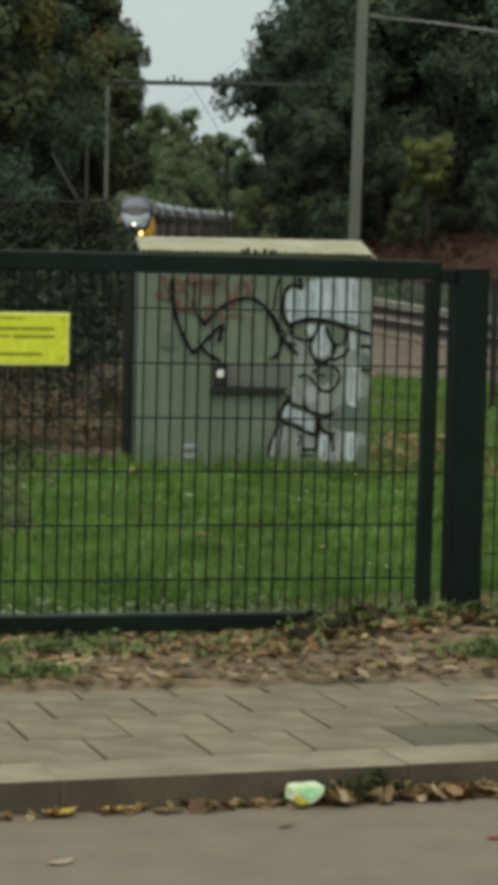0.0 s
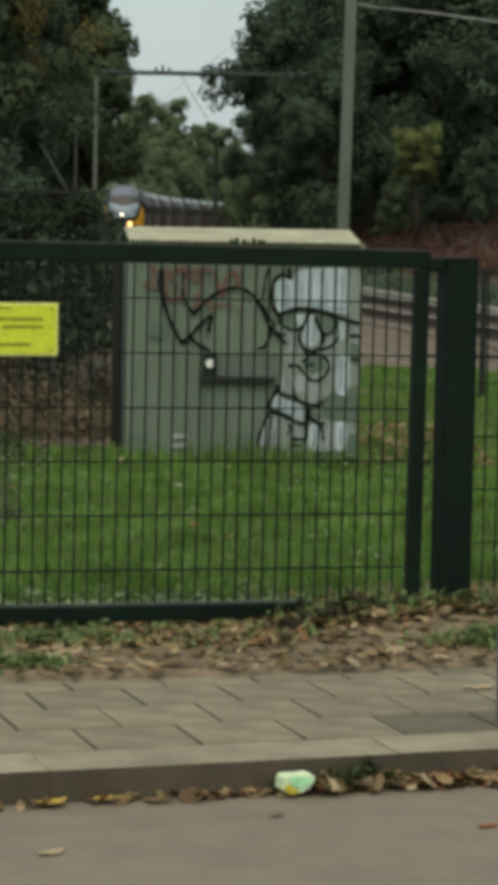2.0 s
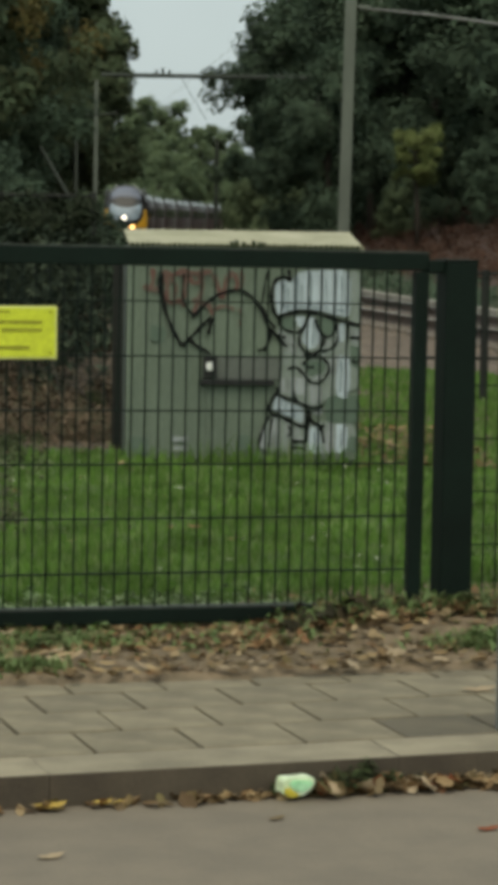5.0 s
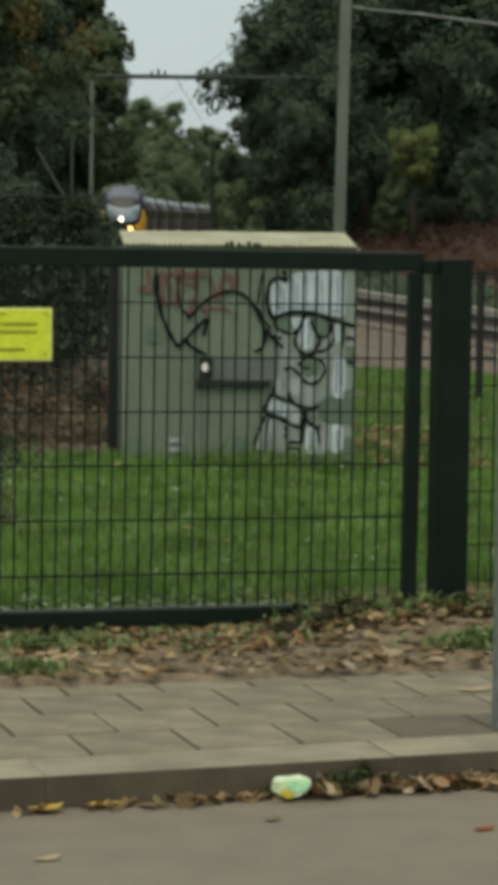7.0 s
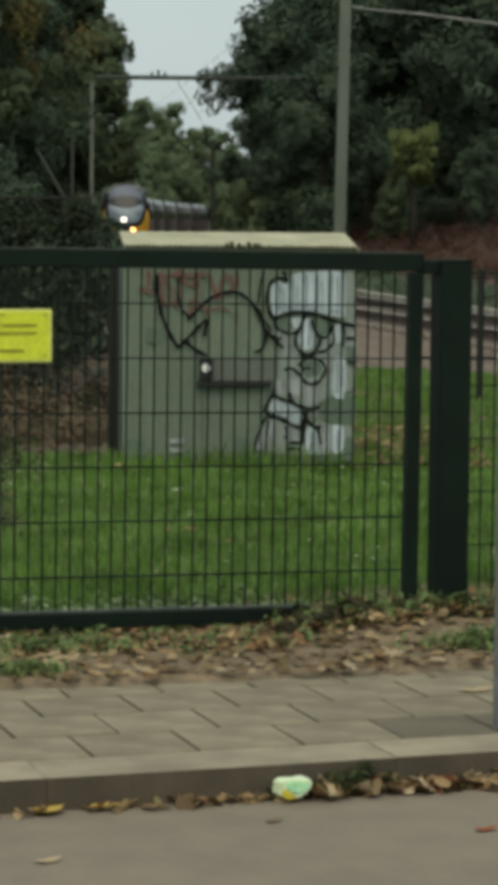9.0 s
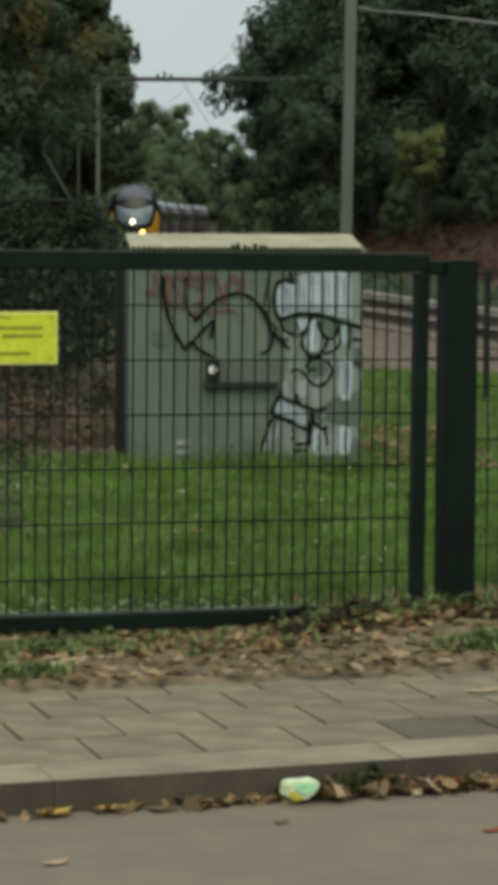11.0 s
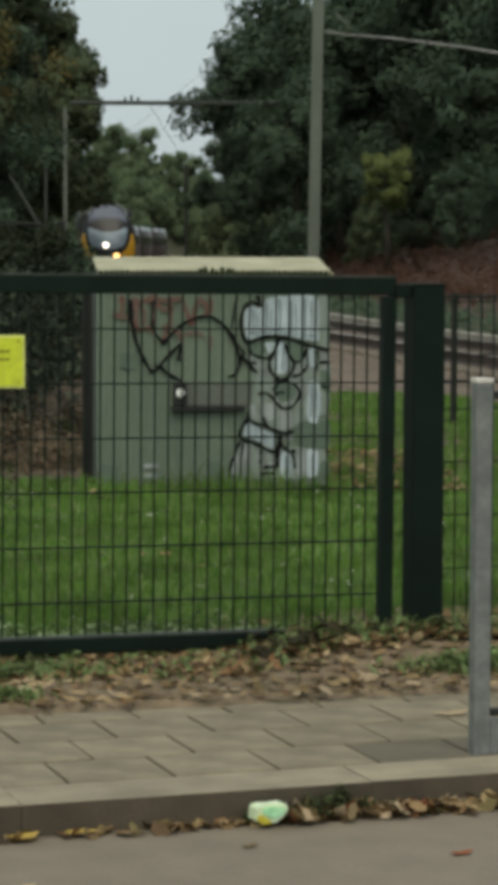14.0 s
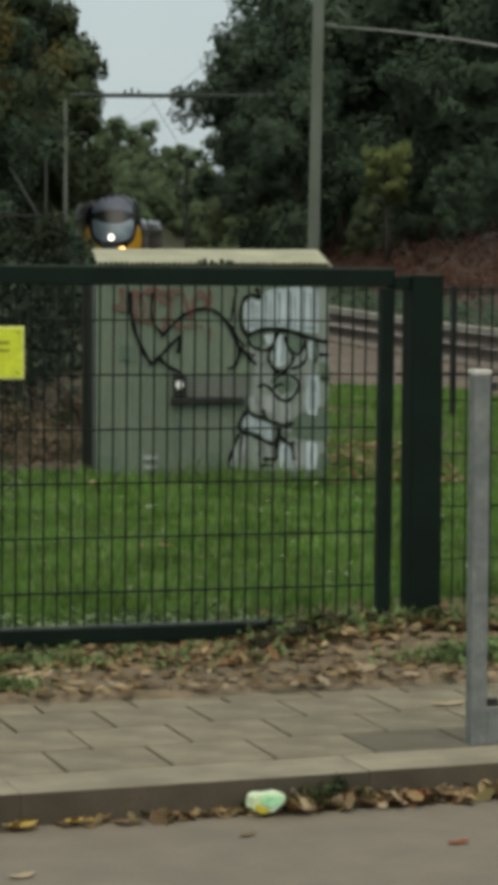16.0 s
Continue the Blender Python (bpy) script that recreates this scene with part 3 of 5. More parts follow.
    # lock box with its bright cap, and the ledge below it
    part("lock_box", boxed(-0.249, -0.166, -0.055, -0.011, 0.562, 0.696, 0.006), M_BLACK, c, "black lock box")
    part("lock_cap", tubed([(-0.215, -0.07, 0.634), (-0.203, -0.0555, 0.634)], 0.026, 12), M_WHITE, c, "bright white lock cap")
    part("ledge", boxed(-0.263, 0.19, -0.05, -0.011, 0.517, 0.551, 0.004), M_BLACK, c, "dark ledge")
    part("cover_plate", boxed(-0.239, 0.235, -0.0148, -0.0108, 0.555, 0.696, 0.001), M_COVER, c, "darker grey cover plate")
    part("label_plate", boxed(-0.427, -0.333, -0.0175, -0.0165, 0.171, 0.199), M_SPRAY_GREY, c, "small pale plate")
    part("label_plate", boxed(-0.427, -0.333, -0.0175, -0.0165, 0.113, 0.14), M_SPRAY_GREY, c, "small pale plate")
    part("label_plate", boxed(0.305, 0.392, -0.0175, -0.0165, 0.171, 0.199), M_SPRAY_GREY, c, "small pale plate")
    part("label_plate", boxed(0.305, 0.392, -0.0175, -0.0165, 0.113, 0.14), M_SPRAY_GREY, c, "small pale plate")
    blot("touch_up", ((0.232, 0.918), (0.295, 0.932), (0.326, 0.887), (0.288, 0.859), (0.236, 0.873)), M_TOUCH, c, -0.0150, "darker green touch-up paint")
    blot("touch_up", ((0.455, 0.935), (0.56, 0.918), (0.553, 0.852), (0.508, 0.824), (0.466, 0.862)), M_TOUCH, c, -0.0150, "darker green touch-up paint")
    blot("touch_up", ((0.521, 0.442), (0.71, 0.455), (0.711, 0.295), (0.529, 0.296)), M_TOUCH, c, -0.0150, "darker green touch-up paint")
    blot("touch_up", ((0.659, 0.762), (0.719, 0.754), (0.72, 0.629), (0.667, 0.65)), M_TOUCH, c, -0.0150, "darker green touch-up paint")
    blot("touch_up", ((0.369, 0.658), (0.474, 0.672), (0.513, 0.63), (0.464, 0.568), (0.408, 0.582)), M_TOUCH, c, -0.0150, "darker green touch-up paint")
    blot("touch_up", ((0.67, 0.204), (0.712, 0.197), (0.706, 0.106), (0.628, 0.128)), M_TOUCH, c, -0.0150, "darker green touch-up paint")
    blot("touch_up", ((-0.689, 0.195), (-0.585, 0.184), (-0.592, 0.09), (-0.695, 0.101)), M_TOUCH, c, -0.0150, "darker green touch-up paint")
    blot("touch_up", ((-0.023, 0.208), (0.047, 0.201), (0.04, 0.121), (-0.016, 0.128)), M_TOUCH, c, -0.0150, "darker green touch-up paint")
    blot("touch_up", ((-0.568, 0.874), (-0.482, 0.867), (-0.489, 0.781), (-0.571, 0.791)), M_TOUCH, c, -0.0150, "darker green touch-up paint")
    # graffiti: pale areas first, then painted rib shade and lines
    y0, y1, y2 = -0.0155, -0.0175, -0.0195
    blot("spray_patch", ((0.211, 0.873), (0.42, 0.894), (0.707, 0.873), (0.71, 0.518), (0.563, 0.463), (0.423, 0.387), (0.231, 0.464), (0.254, 0.728)), M_SPRAY_THIN, c, -0.0142, "thin grey sprayed patch")
    blot("spray_patch", ((0.642, 1.205), (0.712, 1.198), (0.714, 0.907), (0.644, 0.928)), M_SPRAY_THIN, c, -0.0142, "thin grey sprayed patch")
    blot("spray_patch", ((0.172, 0.319), (0.424, 0.296), (0.676, 0.288), (0.67, 0.107), (0.159, 0.11)), M_SPRAY_THIN, c, -0.0142, "thin grey sprayed patch")
    blot("spray_patch", ((0.193, 1.128), (0.238, 1.166), (0.283, 1.146), (0.311, 1.191), (0.366, 1.215), (0.635, 1.219), (0.651, 0.956), (0.574, 0.952), (0.483, 0.977), (0.385, 0.99), (0.294, 0.984), (0.214, 0.956), (0.186, 1.032)), M_SPRAY_PALE, c, y0, "pale blue sprayed patch")
    blot("spray_patch", ((0.399, 0.939), (0.441, 0.928), (0.459, 0.859), (0.473, 0.803), (0.442, 0.755), (0.397, 0.745), (0.362, 0.79), (0.375, 0.852)), M_SPRAY_PALE, c, y0, "pale blue sprayed patch")
    blot("spray_patch", ((0.319, 0.932), (0.375, 0.939), (0.368, 0.894), (0.34, 0.873)), M_SPRAY_PALE, c, y0, "pale blue sprayed patch")
    blot("spray_patch", ((0.201, 0.859), (0.253, 0.831), (0.316, 0.804), (0.31, 0.741), (0.261, 0.776)), M_SPRAY_GREY, c, y0, "grey sprayed patch")
    blot("spray_patch", ((0.588, 0.893), (0.616, 0.9), (0.62, 0.803), (0.592, 0.789)), M_SPRAY_PALE, c, y0, "pale blue sprayed patch")
    blot("spray_patch", ((0.655, 0.873), (0.708, 0.852), (0.705, 0.775), (0.666, 0.789)), M_SPRAY_GREY, c, y0, "grey sprayed patch")
    blot("spray_patch", ((0.491, 0.776), (0.533, 0.796), (0.526, 0.751)), M_SPRAY_GREY, c, y0, "grey sprayed patch")
    blot("spray_patch", ((0.341, 0.727), (0.387, 0.703), (0.39, 0.682), (0.355, 0.693)), M_SPRAY_GREY, c, y0, "grey sprayed patch")
    blot("spray_patch", ((0.533, 0.692), (0.589, 0.706), (0.583, 0.602), (0.534, 0.588)), M_SPRAY_GREY, c, y0, "grey sprayed patch")
    blot("spray_patch", ((0.589, 0.699), (0.649, 0.692), (0.664, 0.546), (0.64, 0.445), (0.584, 0.456), (0.576, 0.553)), M_SPRAY_PALE, c, y0, "pale blue sprayed patch")
    blot("spray_patch", ((0.408, 0.519), (0.486, 0.512), (0.493, 0.421), (0.423, 0.404)), M_SPRAY_GREY, c, y0, "grey sprayed patch")
    blot("spray_patch", ((0.415, 0.554), (0.471, 0.55), (0.499, 0.574), (0.464, 0.585)), M_SPRAY_GREY, c, y0, "grey sprayed patch")
    blot("spray_patch", ((0.21, 0.45), (0.252, 0.426), (0.304, 0.408), (0.374, 0.373), (0.371, 0.29), (0.301, 0.321), (0.221, 0.353), (0.182, 0.374)), M_SPRAY_PALE, c, y0, "pale blue sprayed patch")
    blot("spray_patch", ((0.441, 0.369), (0.5, 0.373), (0.48, 0.338), (0.434, 0.345)), M_SPRAY_GREY, c, y0, "grey sprayed patch")
    blot("spray_patch", ((0.186, 0.308), (0.231, 0.301), (0.225, 0.13), (0.18, 0.117)), M_SPRAY_GREY, c, y0, "grey sprayed patch")
    blot("spray_patch", ((0.273, 0.283), (0.34, 0.255), (0.323, 0.185), (0.277, 0.186)), M_SPRAY_GREY, c, y0, "grey sprayed patch")
    blot("spray_patch", ((0.42, 0.262), (0.477, 0.247), (0.491, 0.115), (0.418, 0.108)), M_SPRAY_PALE, c, y0, "pale blue sprayed patch")
    blot("spray_patch", ((0.515, 0.275), (0.564, 0.278), (0.565, 0.114), (0.519, 0.115)), M_SPRAY_GREY, c, y0, "grey sprayed patch")
    blot("spray_patch", ((0.582, 0.275), (0.652, 0.264), (0.642, 0.114), (0.583, 0.114)), M_SPRAY_PALE, c, y0, "pale blue sprayed patch")
    blot("spray_patch", ((0.113, 0.242), (0.148, 0.246), (0.138, 0.131), (0.106, 0.138)), M_SPRAY_GREY, c, y0, "grey sprayed patch")
    blot("spray_patch", ((0.22, 0.554), (0.387, 0.561), (0.381, 0.464), (0.234, 0.478)), M_SPRAY_GREY, c, y0, "grey sprayed patch")
    blot("spray_patch", ((0.295, 0.783), (0.337, 0.762), (0.324, 0.71), (0.282, 0.728)), M_SPRAY_GREY, c, y0, "grey sprayed patch")
    for pts, wd in (
        (((-0.564, 1.226), (-0.56, 1.157), (-0.573, 1.102)), 0.026),
        (((-0.618, 1.115), (-0.569, 1.095), (-0.528, 1.096), (-0.489, 1.048)), 0.03),
        (((-0.502, 1.206), (-0.44, 1.187), (-0.375, 1.212), (-0.302, 1.196), (-0.198, 1.212)), 0.03),
        (((-0.374, 1.198), (-0.366, 1.119), (-0.375, 1.044)), 0.026),
        (((-0.274, 1.207), (-0.262, 1.114), (-0.278, 1.032), (-0.311, 0.962)), 0.028),
        (((-0.489, 1.048), (-0.45, 1.018), (-0.395, 1.029), (-0.363, 0.996)), 0.026),
        (((-0.319, 1.034), (-0.264, 1.025), (-0.215, 0.998), (-0.193, 0.943)), 0.026),
        (((-0.191, 1.198), (-0.165, 1.123), (-0.136, 1.055), (-0.114, 1.152), (-0.074, 1.214)), 0.028),
        (((-0.066, 1.201), (-0.044, 1.143), (-0.057, 1.091)), 0.024),
        (((-0.484, 1.186), (-0.473, 1.117), (-0.485, 1.031)), 0.03),
        (((-0.18, 0.985), (-0.118, 1.0), (-0.062, 0.98)), 0.02),
        (((-0.35, 1.182), (-0.307, 1.138), (-0.252, 1.156)), 0.026),
        (((-0.446, 1.169), (-0.417, 1.101), (-0.437, 1.049)), 0.018),
        (((-0.027, 0.988), (-0.016, 0.936), (-0.028, 0.884)), 0.014),
        (((-0.025, 1.215), (-0.01, 1.16), (-0.023, 1.112)), 0.016),
    ):
        stroke("spray_line", pts, wd, M_SPRAY_RED, c, y1, "faded red sprayed line")
    # streaks paint the ribs' shade over the flat patches, plus one crease
    for pts, wd in (
        (((0.241, 1.142), (0.245, 1.056), (0.239, 0.984)), 0.012),
        (((0.269, 1.122), (0.273, 1.046), (0.267, 0.977)), 0.008),
        (((0.321, 1.194), (0.325, 1.091), (0.319, 0.99)), 0.014),
        (((0.353, 1.142), (0.357, 1.056), (0.354, 0.997)), 0.007),
        (((0.405, 1.211), (0.409, 1.091), (0.406, 0.997)), 0.017),
        (((0.471, 1.205), (0.479, 1.108), (0.476, 1.004), (0.469, 0.977)), 0.016),
        (((0.503, 1.177), (0.507, 1.073), (0.504, 0.983)), 0.008),
        (((0.562, 1.212), (0.562, 1.091), (0.56, 0.963)), 0.014),
        (((0.597, 1.198), (0.601, 1.073), (0.598, 0.963)), 0.008),
        (((0.211, 0.994), (0.315, 1.004), (0.437, 1.001), (0.56, 0.983), (0.644, 0.977)), 0.007),
        (((0.427, 0.918), (0.431, 0.849), (0.421, 0.769)), 0.01),
        (((0.396, 0.901), (0.386, 0.824), (0.393, 0.769)), 0.007),
        (((0.604, 0.675), (0.608, 0.571), (0.601, 0.477)), 0.01),
        (((0.632, 0.657), (0.636, 0.553), (0.626, 0.47)), 0.007),
        (((0.266, 0.412), (0.266, 0.339)), 0.008),
        (((0.318, 0.387), (0.319, 0.318)), 0.01),
        (((0.445, 0.241), (0.449, 0.122)), 0.01),
        (((0.61, 0.257), (0.614, 0.121)), 0.009),
    ):
        stroke("rib_shade_line", pts, wd, M_SHADE_STREAK, c, y1, "darker blue-grey streak, mostly rib shade painted on")
    for pts, wd in (
        (((-0.32, 0.925), (-0.247, 1.001), (-0.188, 1.053), (-0.112, 1.087), (-0.033, 1.097), (0.023, 1.073), (0.072, 1.032), (0.107, 0.97), (0.142, 0.901), (0.159, 0.845), (0.156, 0.79), (0.128, 0.742), (0.087, 0.728)), 0.019),
        (((-0.509, 1.199), (-0.503, 1.083), (-0.484, 0.973), (-0.448, 0.877), (-0.401, 0.792), (-0.376, 0.754)), 0.022),
        (((-0.376, 0.754), (-0.322, 0.81), (-0.264, 0.873), (-0.206, 0.926), (-0.209, 0.874), (-0.218, 0.826)), 0.021),
        (((-0.339, 0.81), (-0.296, 0.759), (-0.244, 0.728), (-0.202, 0.708)), 0.021),
        (((-0.371, 1.195), (-0.38, 1.119), (-0.375, 1.033), (-0.342, 0.975), (-0.31, 0.941)), 0.014),
        (((-0.517, 1.065), (-0.528, 1.134), (-0.516, 1.206)), 0.012),
        (((0.147, 1.221), (0.127, 1.159), (0.117, 1.073), (0.106, 1.018)), 0.013),
        (((0.276, 1.166), (0.231, 1.184), (0.189, 1.156), (0.169, 1.091), (0.169, 1.018), (0.187, 0.963), (0.222, 0.914)), 0.019),
        (((0.265, 1.225), (0.276, 1.198), (0.28, 1.156)), 0.022),
        (((0.106, 1.004), (0.148, 0.928), (0.194, 0.866)), 0.014),
        (((0.201, 0.928), (0.253, 0.952), (0.322, 0.97), (0.392, 0.97), (0.476, 0.956), (0.56, 0.928), (0.637, 0.907), (0.714, 0.89)), 0.021),
        (((0.211, 0.908), (0.236, 0.87), (0.281, 0.849), (0.33, 0.845), (0.361, 0.866)), 0.016),
        (((0.403, 0.959), (0.382, 0.901), (0.354, 0.852), (0.341, 0.804), (0.355, 0.752), (0.393, 0.72), (0.439, 0.72), (0.477, 0.748), (0.494, 0.796), (0.48, 0.838), (0.455, 0.873), (0.441, 0.928)), 0.018),
        (((0.445, 0.914), (0.466, 0.855), (0.512, 0.817), (0.553, 0.845), (0.571, 0.907)), 0.015),
        (((0.163, 0.866), (0.198, 0.821), (0.236, 0.783), (0.268, 0.752)), 0.02),
        (((0.205, 0.828), (0.239, 0.811), (0.26, 0.818)), 0.018),
        (((0.481, 0.727), (0.526, 0.741), (0.564, 0.769), (0.582, 0.803)), 0.017),
    ):
        stroke("spray_line", pts, wd, M_SPRAY_BLACK, c, y2, "black sprayed line")
    for pts, wd in (
        (((0.574, 0.9), (0.578, 0.845), (0.582, 0.789)), 0.012),
        (((0.659, 0.81), (0.687, 0.817), (0.715, 0.807)), 0.022),
        (((0.641, 0.893), (0.645, 0.831), (0.635, 0.762)), 0.01),
        (((0.275, 0.62), (0.321, 0.63), (0.356, 0.606), (0.394, 0.561), (0.429, 0.533), (0.478, 0.54), (0.513, 0.578), (0.53, 0.63), (0.506, 0.672), (0.46, 0.693), (0.408, 0.686), (0.362, 0.644)), 0.016),
        (((0.38, 0.613), (0.408, 0.634), (0.436, 0.627)), 0.014),
        (((0.369, 0.71), (0.408, 0.7), (0.456, 0.71)), 0.012),
        (((0.209, 0.509), (0.224, 0.464), (0.262, 0.44), (0.304, 0.436), (0.346, 0.412), (0.399, 0.391), (0.451, 0.38), (0.5, 0.394)), 0.018),
        (((0.311, 0.481), (0.318, 0.45), (0.336, 0.419)), 0.017),
        (((0.213, 0.475), (0.178, 0.426), (0.161, 0.374), (0.182, 0.339), (0.235, 0.325), (0.287, 0.301), (0.347, 0.272), (0.382, 0.272), (0.41, 0.324), (0.431, 0.296), (0.473, 0.268), (0.508, 0.275)), 0.02),
        (((0.406, 0.373), (0.41, 0.324), (0.403, 0.276)), 0.024),
        (((0.399, 0.276), (0.396, 0.22), (0.396, 0.171)), 0.024),
        (((0.165, 0.332), (0.13, 0.26), (0.106, 0.18), (0.093, 0.103)), 0.016),
        (((0.182, 0.318), (0.169, 0.214), (0.166, 0.103)), 0.012),
        (((0.312, 0.168), (0.354, 0.175), (0.393, 0.168)), 0.022),
        (((0.299, 0.13), (0.341, 0.137), (0.376, 0.129)), 0.018),
        (((0.483, 0.268), (0.498, 0.212), (0.505, 0.164)), 0.015),
        (((0.28, 0.269), (0.298, 0.234), (0.277, 0.2)), 0.011),
        (((0.667, 0.675), (0.695, 0.664), (0.719, 0.671)), 0.016),
    ):
        stroke("spray_line", pts, wd, M_SPRAY_BLACK, c, y2, "black sprayed line")
    return c


make_cabinet()


def make_gap_strip():
    # added dark strip, stands in for the dark gap and side of the cabinet
    a = spot(16.9, col_at(26.3, 16.9))
    p = tagged(empty("dark_post", pose(a.x, a.y, 0.0, 0, 0, -16)), "dark upright strip added for the dark gap beside the cabinet", "post")
    part("shaft", boxed(-0.036, 0.036, -0.036, 0.036, -0.1, 1.26, 0.005), M_FENCE, p)
    part("cap", boxed(-0.038, 0.038, -0.038, 0.038, 1.2605, 1.27, 0.003), M_FENCE, p)
    return p


make_gap_strip()


# ---- steel post by the kerb ----
def make_bollard():
    p = tagged(empty("steel_post", pose(2.905, 7.135, 0.0)), "galvanised square steel post with a pale cap by the kerb", "post")
    part("shaft", boxed(-0.0255, 0.0255, -0.0255, 0.0255, -0.02, 1.102, 0.006), M_ZINC, p)
    part("cap", boxed(-0.0275, 0.0275, -0.0275, 0.0275, 1.1025, 1.118, 0.004), M_ZINC_PALE, p, "pale cap")
    part("foot_bracket", boxed(0.026, 0.2, -0.02, 0.02, -0.012, 0.10, 0.006), M_ZINC, p)
    part("bolt", boxed(0.026, 0.06, -0.03, -0.006, 0.112, 0.136, 0.004), M_BLACK, p, "black bolt")
    part("bolt", boxed(0.026, 0.052, -0.02, 0.004, 1.055, 1.08, 0.003), M_BLACK, p, "black bolt")
    return p


make_bollard()


# ---- litter in the gutter ----
def make_carton():
    c = tagged(empty("crushed_carton", pose(2.128, 6.75, ROAD_Z + 0.010, 0, 0, 8)), "crushed mint green and yellow drinks carton lying in the gutter", "litter")
    def slab(pts, y0, y1):
        bm = bmesh.new()
        f = bm.faces.new([bm.verts.new((x, y0, z)) for x, z in pts])
        top = bmesh.ops.extrude_face_region(bm, geom=[f])
        bmesh.ops.translate(bm, vec=(0, y1 - y0, 0), verts=[v for v in top["geom"] if isinstance(v, bmesh.types.BMVert)])
        bmesh.ops.recalc_face_normals(bm, faces=bm.faces)
        bmesh.ops.bevel(bm, geom=list(bm.edges), offset=0.003, segments=2, affect="EDGES")
        bmesh.ops.scale(bm, vec=(1, 1, 0.85), verts=bm.verts)
        return bm
    part("carton_body", slab(((-0.048, 0.036), (-0.047, 0.055), (-0.034, 0.064), (0.0, 0.061), (0.038, 0.064), (0.049, 0.053), (0.047, 0.036), (0.036, 0.020), (0.012, 0.003), (-0.030, 0.002), (-0.050, 0.016)), -0.028, 0.028), M_CARTON_PALE, c)
    part("carton_panel", slab(((-0.034, 0.046), (-0.020, 0.060), (0.010, 0.055), (0.034, 0.052), (0.040, 0.042), (0.028, 0.026), (0.006, 0.016), (-0.022, 0.030)), -0.034, -0.0285), M_CARTON, c, "mint green printed panel")
    part("carton_base", slab(((-0.046, 0.033), (-0.034, 0.038), (-0.024, 0.026), (-0.004, 0.012), (-0.006, 0.003), (-0.030, 0.002), (-0.049, 0.016)), -0.036, -0.0285), M_CARTON_YELLOW, c, "yellow lower edge")
    return c


make_carton()


# ---- railway ----
def make_track(lateral_shift, name):
    t = tagged(empty(name), "railway track with rusty rails on brown ballast", "railway track", kind="structure")
    for side in (-0.7525, 0.7525):
        bm, bt = bmesh.new(), bmesh.new()
        rows, tops = [], []
        d = 22.0
        while d < 420:
            a, b = spot(d, track_lateral(d)), spot(d + 1, track_lateral(d + 1))
            along = (b - a).normalized()
            across = Vector((along.y, -along.x, 0))
            z = RAIL_Z
            m = a + across * (side + lateral_shift)
            rows.append([bm.verts.new(m + across * u + Vector((0, 0, z + h))) for u, h in ((-0.07, -0.16), (0.07, -0.16), (0.02, -0.13), (0.02, -0.04), (0.036, -0.03), (0.036, -0.002), (-0.036, -0.002), (-0.036, -0.03), (-0.02, -0.04), (-0.02, -0.13))])
            tops.append([bt.verts.new(m + across * u + Vector((0, 0, z))) for u in (-0.03, 0.03)])
            d += 4
        for r0, r1 in zip(rows, rows[1:]):
            for k in range(10):
                bm.faces.new((r0[k], r0[(k + 1) % 10], r1[(k + 1) % 10], r1[k]))
        for r0, r1 in zip(tops, tops[1:]):
            bt.faces.new((r0[0], r0[1], r1[1], r1[0]))
        bmesh.ops.recalc_face_normals(bm, faces=bm.faces)
        part("rail", bm, M_RAIL, t)
        part("rail_head", bt, M_RAILTOP, t, "worn shiny rail head")
    me = mesh_of("sleeper", boxed(-1.25, 1.25, -0.13, 0.13, -0.26, -0.165, 0.015), M_SLEEPER)
    d = 22.0
    while d < 140:
        a, b = spot(d, track_lateral(d)), spot(d + 1, track_lateral(d + 1))
        along = (b - a).normalized()
        across = Vector((along.y, -along.x, 0))
        ob = new("sleeper", me)
        ob.parent = t
        ob.location = a + across * lateral_shift + Vector((0, 0, RAIL_Z))
        ob.rotation_euler = (0, 0, math.atan2(across.y, across.x))
        d += 0.62
    return t


make_track(0.0, "track_1")


def make_trough():
    """A pale concrete cable trough along the far side of the track."""
    bm = bmesh.new()
    rows = []
    d = 30.0
    while d < 120:
        a, b = spot(d, track_lateral(d)), spot(d + 1, track_lateral(d + 1))
        along = (b - a).normalized()
        across = Vector((along.y, -along.x, 0))
        rows.append([bm.verts.new(a + across * u + Vector((0, 0, h))) for u, h in ((1.5, -0.3), (1.5, 0.0), (1.51, 0.015), (1.64, 0.015), (1.65, 0.0), (1.65, -0.3))])
        d += 3
    for r0, r1 in zip(rows, rows[1:]):
        for k in range(5):
            bm.faces.new((r0[k], r0[k + 1], r1[k + 1], r1[k]))
    bmesh.ops.recalc_face_normals(bm, faces=bm.faces)
    return tagged(part("cable_trough", bm, M_TROUGH), "pale concrete cable trough beside the track", "trough", kind="structure")


make_trough()


def h_beam(bm, foot, height, w, t=0.02, turn=0.0):
    """A rolled steel column standing on foot."""
    a, b = Vector((math.cos(turn), math.sin(turn), 0)), Vector((-math.sin(turn), math.cos(turn), 0))
    for u0, u1, v0, v1 in ((-w / 2, w / 2, -w / 2, -w / 2 + t), (-w / 2, w / 2, w / 2 - t, w / 2), (-t / 2, t / 2, -w / 2 + t, w / 2 - t)):
        lo = [bm.verts.new(Vector(foot) + a * u + b * v) for u, v in ((u0, v0), (u1, v0), (u1, v1), (u0, v1))]
        hi = [bm.verts.new(v.co + Vector((0, 0, height))) for v in lo]
        for k in range(4):
            bm.faces.new((lo[k], lo[(k + 1) % 4], hi[(k + 1) % 4], hi[k]))
        bm.faces.new(lo[::-1]), bm.faces.new(hi)
    return bm


